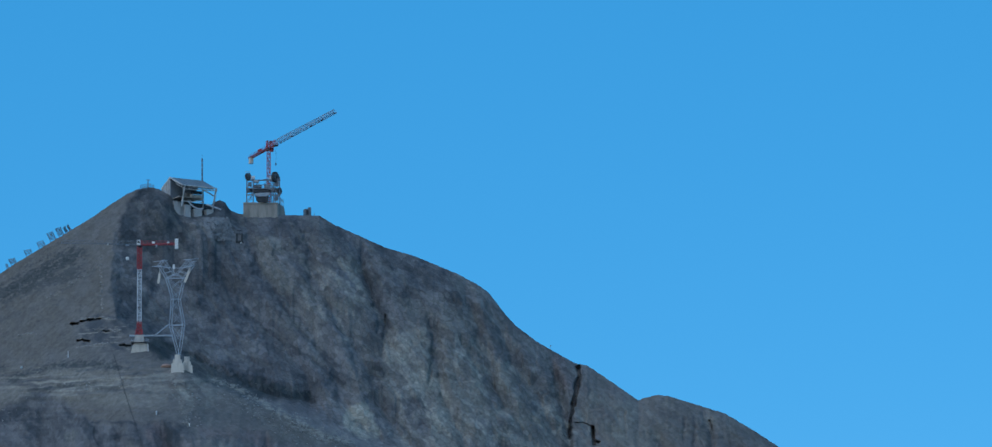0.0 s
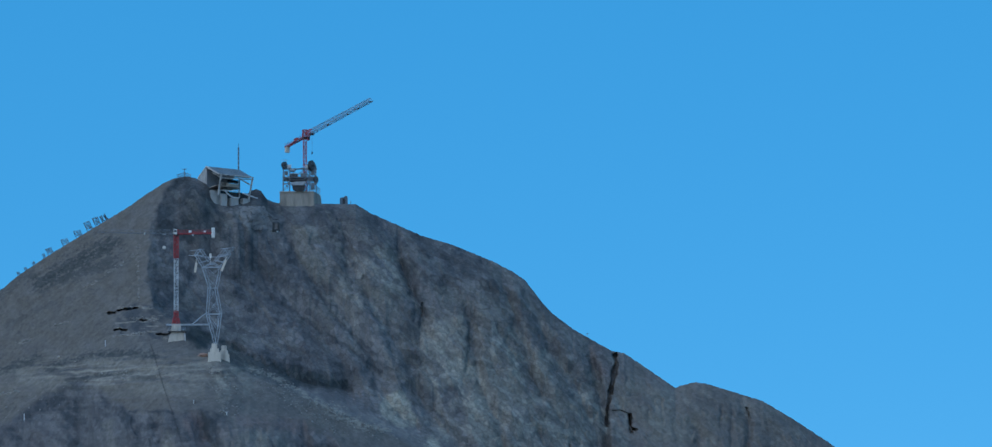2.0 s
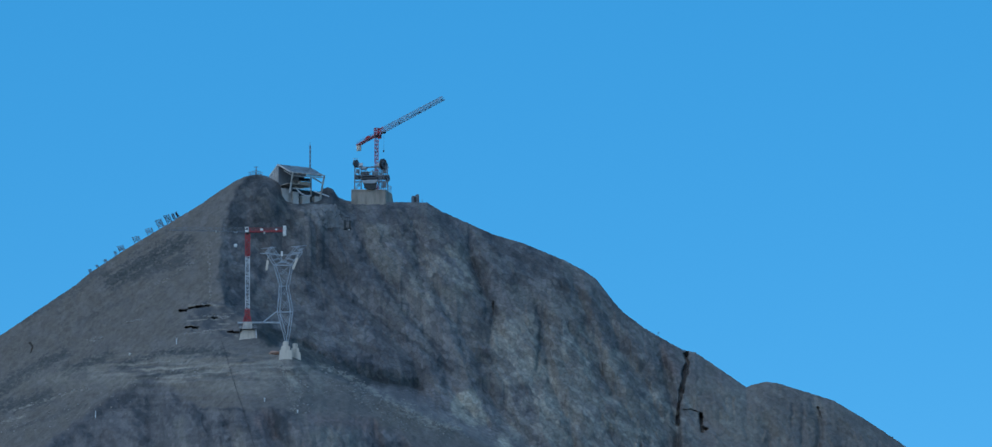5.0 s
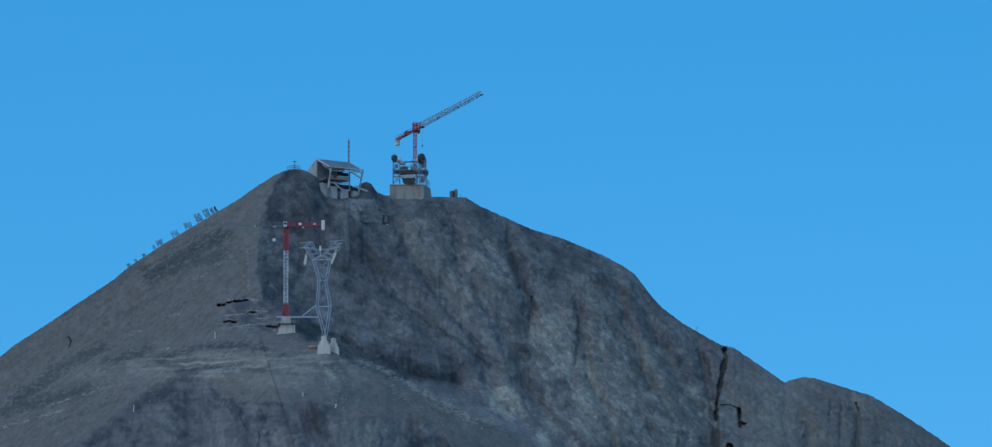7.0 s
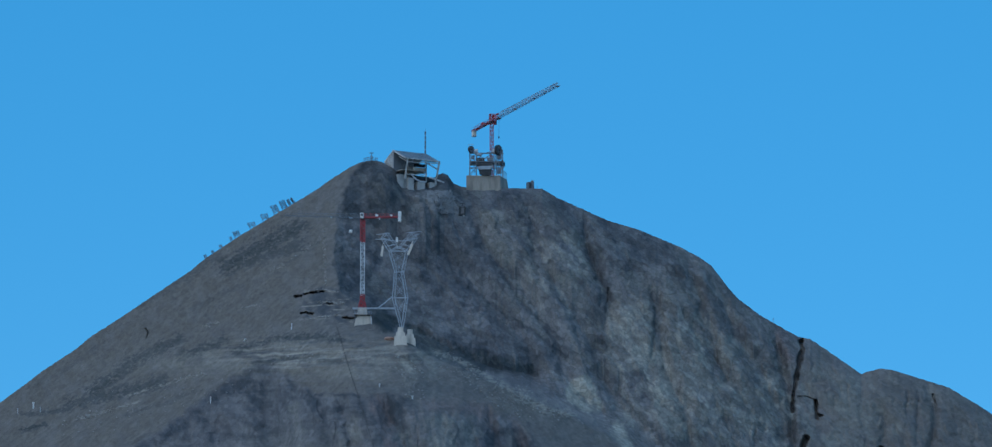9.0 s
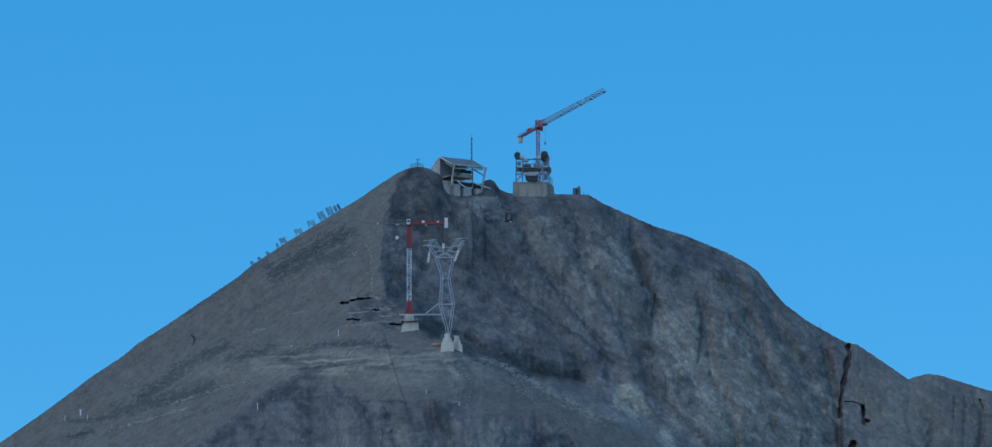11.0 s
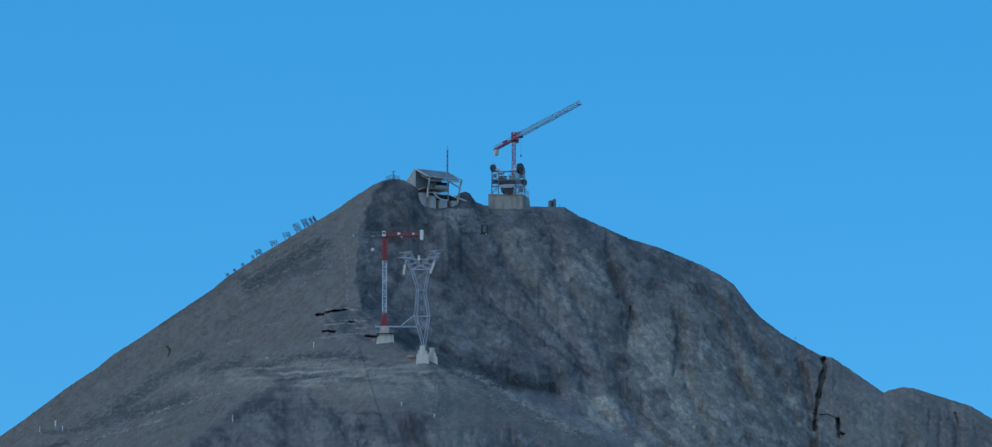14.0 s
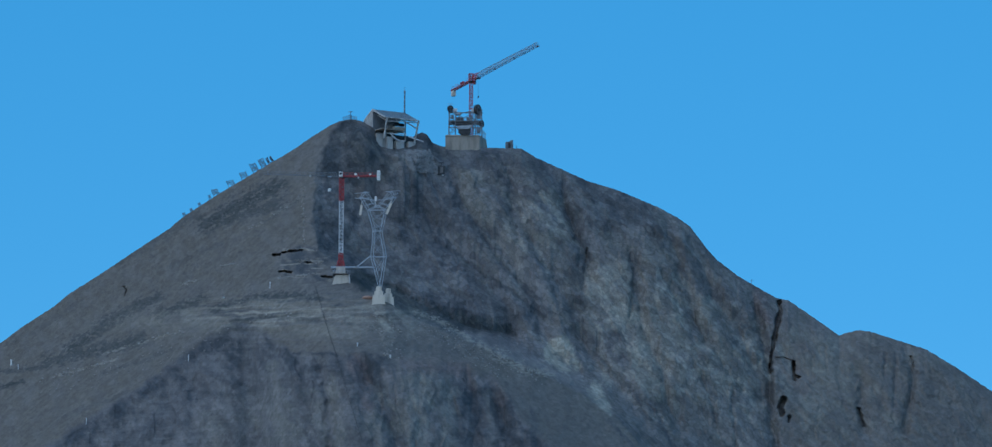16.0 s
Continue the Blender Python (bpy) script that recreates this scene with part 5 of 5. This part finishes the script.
# ---- the open-fronted station house near the summit ----
def station_house():
    a0, b0 = (-34.14, 24.49)
    top, yaw = 13.0, 28.0
    ridge = site(a0, b0, 7.0)   # left end of the roof ridge
    t = thing("station_house", ridge - Vector((0, 0, top)), yaw, "weathered open-fronted mountain station house under a pitched grey roof", "house")
    L, W1, W2 = 12.0, 9.2, 6.4
    e1, e2 = top - 4.2, top - 2.9
    c, s = math.cos(radians(yaw)), math.sin(radians(yaw))
    def H(ab, y):
        """A place on the camera's view plane, set on the plane y of the house."""
        x = (ab[0] - a0 + s * y) / c
        return Vector((x, y, top + (ab[1] - b0 + 0.2 * (s * x + c * y)) / 0.98))
    def bar(name, ab0, y0, ab1, y1, w, mat, label=""):
        bm = bmesh.new()
        beam(bm, H(ab0, y0), H(ab1, y1), w)
        return part(name, bm, mat, t, label)
    def block(name, ab0, ab1, y, deep, mat, label=""):
        """A box whose front spans two corners on the plane y."""
        p, q = H(ab0, y), H(ab1, y)
        bm = bmesh.new()
        box(bm, ((p.x + q.x) / 2, y + deep / 2, (p.z + q.z) / 2), (abs(q.x - p.x), deep, abs(q.z - p.z)), bevel=0.04)
        return part(name, bm, mat, t, label)
    def slab(name, y0, z0, y1, z1, thick, x0, x1, mat):
        bm = bmesh.new()
        v = [bm.verts.new(k) for k in ((x0, y0, z0), (x1, y0, z0), (x1, y1, z1), (x0, y1, z1), (x0, y0, z0 - thick), (x1, y0, z0 - thick), (x1, y1, z1 - thick), (x0, y1, z1 - thick))]
        for f in ((0, 1, 2, 3), (7, 6, 5, 4), (0, 4, 5, 1), (1, 5, 6, 2), (2, 6, 7, 3), (3, 7, 4, 0)):
            bm.faces.new([v[i] for i in f])
        bmesh.ops.recalc_face_normals(bm, faces=bm.faces)
        return part(name, bm, mat, t)
    roof = slab("roof", 0, top, -W1, e1, 0.3, -0.3, L, ROOFING)
    slab("roof", 0.01, top, W2, e2, 0.3, -0.3, L, ROOFING)
    for i in range(13):
        bm = bmesh.new()
        x = 0.1 + i * (L - 0.4) / 12
        beam(bm, (x, -0.1, top + 0.02), (x, -W1 + 0.05, e1 + 0.05), 0.07)
        part("standing_seam", bm, ROOFING, roof)
    for y, z in ((-W1, e1), (W2, e2)):
        bm = bmesh.new()
        beam(bm, (-0.36, 0, top - 0.1), (-0.36, y, z - 0.1), 0.16, 0.5)
        part("bargeboard", bm, TIMBER, t, "pale timber bargeboard")
    bm = bmesh.new()
    beam(bm, (-0.3, -W1 - 0.08, e1 - 0.1), (L, -W1 - 0.08, e1 - 0.1), 0.14, 0.3)
    part("fascia", bm, TIMBER, t)
    # boarded rear end
    bm = bmesh.new()
    prism(bm, [(0.2, 2.0), (W2 - 0.1, 2.0), (W2 - 0.1, e2 - 0.35), (0.2, top - 0.45)], 0.0, 0.25)
    bmesh.ops.rotate(bm, verts=bm.verts, matrix=Matrix.Rotation(radians(90), 3, "Z"))
    part("end_wall", bm, TIMBER, t, "grey boarded end wall")
    for i in range(8):
        bm = bmesh.new()
        y = 0.5 + i * 0.76
        beam(bm, (-0.29, y, 2.2), (-0.29, y, top - 0.7 - y * 0.45), 0.08, 0.05)
        part("board_batten", bm, BOARDS, t)
    # the interior's shade is put into this wall's dark colour
    bm = bmesh.new()
    box(bm, (3.7, -0.4, 8.3), (8.2, 0.2, 7.2))
    part("inner_wall", bm, STEEL, t, "recessed inner wall coloured dark grey for indoor shade")
    bm = bmesh.new()
    box(bm, (4.2, -3.2, 5.55), (8.2, 5.4, 0.3))
    part("upper_floor", bm, CONCRETE, t)
    block("cabin_wall", (-27.25, 18.87), (-23.64, 16.86), -4.6, 1.6, PALE_CONCRETE, "pale rendered cabin wall")
    block("machine_box", (-29.05, 19.29), (-27.56, 16.33), -3.6, 1.2, BOARDS)
    block("dark_window", (-27.14, 20.14), (-23.75, 18.76), -4.2, 0.8, GLASS, "dark band above the cabin wall")
    # masonry base; behind its piers a dark wall puts the openings' shade into colour
    block("base_wall", (-29.68, 16.33), (-20.78, 10.39), -3.0, 2.6, DARK, "recessed base wall coloured dark for the openings' shade")
    for (p, q) in (((-29.37, 15.48), (-27.46, 10.81)), ((-26.29, 14.10), (-23.75, 10.60)), ((-22.26, 13.89), (-19.93, 10.60))):
        block("masonry_pier", p, q, -5.4, 2.2, PIER, "rough concrete pier")
    block("retaining_wall", (-32.9, 16.6), (-29.7, 10.6), -4.4, 2.4, PIER, "pale rubble retaining wall")
    # slanting posts, eave beams, braces
    bar("front_post", (-29.47, 21.73), -8.8, (-30.47, 14.84), -6.2, 0.42, TIMBER, "pale leaning front post")
    bar("front_post", (-18.98, 20.88), -8.8, (-20.35, 13.36), -6.2, 0.42, TIMBER, "pale leaning front post")
    bar("inner_post", (-23.43, 20.57), -5.0, (-23.43, 13.99), -5.0, 0.3, BOARDS)
    bar("eave_beam", (-29.26, 20.67), -8.4, (-18.76, 20.04), -8.4, 0.3, TIMBER)
    bar("eave_beam", (-29.68, 21.31), -6.4, (-19.93, 20.57), -6.4, 0.22, TIMBER)
    bar("knee_brace", (-23.00, 20.14), -7.6, (-19.82, 18.23), -6.6, 0.34, PALE_PAINT)
    bar("knee_brace", (-32.44, 22.47), -3.0, (-29.26, 20.57), -6.5, 0.28, TIMBER)
    bar("floor_beam", (-30.53, 16.64), -6.0, (-23.11, 16.11), -6.0, 0.28, TIMBER)
    for i in range(7):
        bm = bmesh.new()
        x = 0.8 + i * 1.7
        beam(bm, (x, -0.8, top - 0.8), (x, -W1 + 0.2, e1 - 0.44), 0.14, 0.22)
        part("rafter", bm, TIMBER, t)
    # curved rope guide and the straight launch beam
    bm = bmesh.new()
    bow = [(-28.31, 16.54), (-27.56, 15.58), (-26.50, 14.67), (-25.23, 14.08), (-23.43, 13.99)]
    for p, q in zip(bow, bow[1:]):
        beam(bm, H(p, -6.6), H(q, -6.6), 0.36)
    part("curved_guide", bm, PALE_PAINT, t, "pale curved rope guide")
    bar("launch_beam", (-22.37, 15.48), -6.4, (-17.49, 13.78), -6.8, 0.36, PALE_PAINT, "pale straight beam jutting from the house")
    return t


station_house()


def antenna():
    base = site(*(-23.75, 11.24), -6.0)
    t = thing("antenna_mast", base, 0, "slim striped antenna mast behind the station house", "antenna")
    bm = bmesh.new()
    rod(bm, (0, 0, 0), (0, 0, 12.2), 0.09, 8)
    part("pole", bm, GALVA, t)
    for i in range(5):
        bm = bmesh.new()
        rod(bm, (0, 0, 12.4 + i * 1.6), (0, 0, 13.6 + i * 1.6), 0.29, 10)
        part("aerial_drum", bm, AERIAL, t, "blue-grey aerial drum")
        bm = bmesh.new()
        rod(bm, (0, 0, 13.5 + i * 1.6), (0, 0, 14.0 + i * 1.6), 0.09, 8)
        part("pole_joint", bm, GALVA, t)
    bm = bmesh.new()
    rod(bm, (0, 0, 20.4), (0, 0, 21.4), 0.05, 6)
    part("tip", bm, DARK, t)
    return t


antenna()


def summit_marker():
    base = site(*(-41.98, 21.10), 0.5)
    t = thing("summit_signal", base, 0, "small steel survey signal on the summit", "signal")
    bm = bmesh.new()
    rod(bm, (0.2, 0, -1.4), (0.2, 0, 2.7), 0.13, 8)
    part("post", bm, STEEL, t)
    bm = bmesh.new()
    beam(bm, (-0.5, 0, 2.55), (0.9, 0, 2.55), 0.2)
    part("crossbar", bm, STEEL, t)
    r = thing("summit_railing", base + Vector((0, 0.3, 0)), 0, "light steel railing round the summit", "railing")
    for i in range(9):
        x = -2.3 + i * 0.56
        bm = bmesh.new()
        beam(bm, (x, 0.4 * (i % 2), -0.9 - abs(x) * 0.3), (x, 0.4 * (i % 2), 1.7 - abs(x) * 0.3), 0.13)
        part("railing_post", bm, STEEL, r)
    for z in (0.7, 1.4):
        bm = bmesh.new()
        beam(bm, (-2.3, 0, z - 0.8), (0, 0, z), 0.11)
        beam(bm, (0, 0, z), (2.2, 0, z - 0.75), 0.11)
        part("railing_bar", bm, STEEL, r)
    return t


summit_marker()


def crest_hut():
    base = site(*(11.45, 11.87), -1.0)
    t = thing("equipment_hut", base, 12, "small grey metal equipment hut on the crest", "hut")
    bm = bmesh.new()
    box(bm, (0, 0, 0.7), (2.3, 2.0, 2.4), bevel=0.06)
    part("cabin", bm, STEEL, t)
    bm = bmesh.new()
    box(bm, (0.75, 0.3, 1.0), (0.9, 1.2, 3.2), bevel=0.05)
    part("vent_stack", bm, STEEL, t)
    bm = bmesh.new()
    box(bm, (-0.2, -1.03, 0.6), (0.8, 0.05, 1.7))
    part("door", bm, DARK, t)
    bm = bmesh.new()
    rod(bm, (2.4, 0, -0.8), (2.4, 0, 0.9), 0.09, 6)
    part("side_post", bm, STEEL, t)
    return t


crest_hut()


# ---- avalanche barriers down the left-hand crest ----
def barrier(a, b, height, width, lean, turn, slats, tone):
    base = site(a, b, 0.3)
    t = thing("avalanche_barrier", base, turn, "leaning steel avalanche barrier on the mountain crest", "avalanche barrier", "avalanche barriers")
    rake = Matrix.Rotation(radians(lean), 4, "Y")
    for s in (-1, 1):
        bm = bmesh.new()
        beam(bm, rake @ Vector((0, s * width / 2, -0.8)), rake @ Vector((0, s * width / 2, height)), 0.15)
        part("upright", bm, tone, t)
    for i in range(slats):
        bm = bmesh.new()
        z = 0.35 + (height - 0.35) * i / max(1, slats - 1)
        beam(bm, rake @ Vector((0, -width / 2, z)), rake @ Vector((0, width / 2, z)), 0.12, 0.06)
        part("slat", bm, tone, t)
    bm = bmesh.new()
    beam(bm, rake @ Vector((0, 0, height * 0.75)), Vector((height * 0.5, 0, -0.2)), 0.13)
    part("rear_strut", bm, tone, t)
    return t


for (a, b), height, width, lean, turn, slats in (
        ((-67.64, 6.68), 2.1, 3.2, -33, 8, 6), ((-68.80, 5.94), 2.3, 3.2, -30, 12, 6), ((-70.60, 4.88), 3.0, 3.4, -31, 32, 8), ((-73.36, 3.39), 3.0, 3.4, -33, 36, 8),
        ((-77.07, 1.17), 2.1, 3.4, -30, 40, 5), ((-81.42, -1.38), 1.9, 3.4, -33, 40, 4), ((-86.51, -4.56), 2.1, 3.2, -33, 38, 6), ((-88.63, -5.94), 1.5, 1.2, -20, 30, 3),
        ((-92.02, -8.27), 1.1, 1.6, -28, 30, 3), ((-94.78, -10.07), 1.0, 1.4, -28, 30, 3), ((-97.11, -11.66), 1.2, 1.6, -30, 30, 3)):
    barrier(a, b, height, width, lean, turn, slats * 2, BARRIER)


def marker_post(a, b, height, mat, label, thick=0.16):
    bm = bmesh.new()
    rod(bm, (0, 0, -0.6), (0, 0, height), thick, 8, thick * 0.8)
    box(bm, (0, 0, height), (thick * 2.6, thick * 2.2, 0.3), bevel=0.04)
    ob = finish("marker_post", bm, mat)
    ob.location = on(a, b)
    return tagged(ob, label, "post", "marker posts")


for (a, b), h, m, w in (((-154.99, -61.91), 1.7, WHITE, 0.28), ((-160.29, -63.82), 1.6, PALE_PAINT, 0.13), ((-152.66, -63.40), 1.5, PALE_PAINT, 0.13), ((-95.62, -60.22), 2.0, PALE_PAINT, 0.15), ((-68.48, -35.62), 1.9, PALE_PAINT, 0.13),
                        ((-39.01, -54.91), 1.0, PALE_PAINT, 0.2), ((-129.76, -81.63), 1.8, PALE_PAINT, 0.12), ((-27.99, -58.73), 0.8, WHITE, 0.2)):
    marker_post(a, b, h, m, "short pale marker post standing in the scree", w)


def ridge_post():
    base = site(*(92.66, -33.71), -0.3)
    t = thing("ridge_signal", base, 0, "tiny steel signal post on the descending ridge", "signal")
    bm = bmesh.new()
    beam(bm, (0, 0, -0.6), (0.4, 0, 2.0), 0.11)
    part("post", bm, STEEL, t)
    bm = bmesh.new()
    beam(bm, (-0.15, 0, 1.5), (0.75, 0, 1.75), 0.09)
    part("crossbar", bm, STEEL, t)


ridge_post()


# ---- pipe down the shoulder, and the cable car ----
def slope_pipe():
    line = [(-53.4, -34.9), (-51.6, -40.8), (-49.7, -47.4), (-48.0, -52.7), (-46.2, -58.0), (-44.5, -63.7), (-42.8, -69.2), (-39.1, -81.2), (-36.9, -88.2)]
    bm = bmesh.new()
    pts = []
    for (p, q), (r, s) in zip(line, line[1:]):
        for f in np.arange(0, 1, 0.2):
            pts.append(on(p + (r - p) * f, q + (s - q) * f, 0.3))
    for p, q in zip(pts, pts[1:]):
        rod(bm, p, q + (q - p) * 0.08, 0.06, 6)
    return tagged(finish("slope_pipe", bm, DARK), "dark pipe running down the rocky shoulder", "pipe")


slope_pipe()

CAR_A, CAR_B = (-11.24, 4.45)
CAR_D = 36.0
ROPE_TOP = site(*(-16.96, 11.87), 1.0)
ROPE_HANG = site(CAR_A, CAR_B + 2.2, CAR_D)


def cable_car():
    t = thing("cable_car", ROPE_HANG, 0, "small dark cable car cabin hanging from its rope", "cable car")
    bm = bmesh.new()
    box(bm, (0, 0, 0.05), (1.6, 0.3, 0.3), bevel=0.08)
    part("carriage", bm, DARK, t)
    bm = bmesh.new()
    beam(bm, (0, 0, 0), (0, 0.1, -1.2), 0.16)
    part("hanger", bm, DARK, t)
    for x in (-0.85, 0.85):
        bm = bmesh.new()
        box(bm, (x, -0.1, -2.4), (0.72, 1.6, 2.7), bevel=0.08)
        part("side_panel", bm, DARK, t)
    bm = bmesh.new()
    box(bm, (0, 0.2, -2.5), (1.0, 1.2, 2.2))
    part("cabin_front", bm, RUBBLE, t, "grey cabin middle")
    bm = bmesh.new()
    box(bm, (0.5, -0.3, -4.12), (0.7, 0.8, 0.26), bevel=0.06)
    part("landing_buffer", bm, WHITE, t, "small white block under the cabin")
    bm = bmesh.new()
    box(bm, (0, 0.3, -1.2), (1.6, 1.0, 0.12), bevel=0.04)
    part("cabin_roof", bm, DARK, t)
    bm = bmesh.new()
    box(bm, (0, 0, -3.75), (2.5, 1.8, 0.5), bevel=0.12)
    part("cabin_floor", bm, DARK, t)
    return t


cable_car()
bm = bmesh.new()
span_way = ROPE_HANG - ROPE_TOP
valley_end = ROPE_TOP + span_way * ((ROPE_TOP.z + 1.0) / -span_way.z)
rod(bm, ROPE_TOP, ROPE_HANG, 0.03, 6)
rod(bm, ROPE_HANG, valley_end, 0.03, 6)
tagged(finish("track_rope", bm, CABLE), "thin steel track rope of the cable car", "rope")

heap("white_boulder", *(-83.96, -39.22), 0.45, 0.4, WHITE, "small white boulder lying on the scree", "boulder")


# ---- loose stones on the scree, too many to count ----
def loose_stones():
    rng = np.random.RandomState(11)
    seed = bmesh.new()
    bmesh.ops.create_icosphere(seed, subdivisions=1, radius=1.0)
    ball = np.array([v.co[:] for v in seed.verts])
    tris = np.array([[v.index for v in f.verts] for f in seed.faces])
    seed.free()
    verts, faces = [], []
    runs = [(line, wide * 2.2, 60) for line, wide, s in SCREE_LINES] + [(SCREE_LINES[0][0], 1.3, 260)] + [([(-17.81, -47.07), (3.39, -57.67), (24.60, -66.15)], 5.0, 220), ([(-77.18, -43.89), (-30.53, -43.89)], 4.0, 90), ([(-145.03, -69.33), (-85.66, -52.37)], 6.0, 120), ([(-28.41, -43.89), (-26.29, -56.61)], 4.0, 60)]
    for line, wide, count in runs:
        for i in range(count):
            k = rng.randint(len(line) - 1)
            f = rng.rand()
            a = line[k][0] + (line[k + 1][0] - line[k][0]) * f + rng.randn() * wide * 0.6
            b = line[k][1] + (line[k + 1][1] - line[k][1]) * f + rng.randn() * wide * 0.35
            size = 0.10 + 0.28 * rng.rand() ** 3
            jag = ball * (0.75 + 0.5 * rng.rand(len(ball), 1)) * size * np.array([1.2, 1.0, 0.8])
            verts.append(jag + np.array(on(a, b, size * 0.3)))
            faces.append(tris + len(ball) * len(faces))
    me = bpy.data.meshes.new("loose_stones")
    me.from_pydata(np.concatenate(verts).tolist(), [], np.concatenate(faces).tolist())
    me.materials.append(STONE)
    return tagged(new("loose_stones", me), "pale loose stones scattered over the scree", "stones", kind="stuff")


loose_stones()


def rubble_bank():
    """The dry-laid stones that shore up the slope below the station house."""
    rng = np.random.RandomState(5)
    bm = bmesh.new()
    for i in range(700):
        b = 11.0 - rng.rand() * 7.5
        a = -24.0 + rng.rand() * 9.0 + (11.0 - b) * 0.35
        w = 0.26 + 0.36 * rng.rand() ** 2
        turn = pose(0, 0, 0, -30 + rng.randn() * 8, rng.randn() * 25, rng.randn() * 8)
        made = bmesh.ops.create_icosphere(bm, subdivisions=1, radius=1.0, matrix=Matrix.Translation(on(a, b, -0.1)) @ turn @ Matrix.Diagonal((w * 1.25, 0.16, w * 0.95, 1)))
        for v in made["verts"]:
            v.co += Vector(rng.randn(3) * 0.05)
    return tagged(finish("rubble_bank", bm, RUBBLE), "grey rubble stones shoring up the slope below the house", "stones", kind="stuff")


rubble_bank()
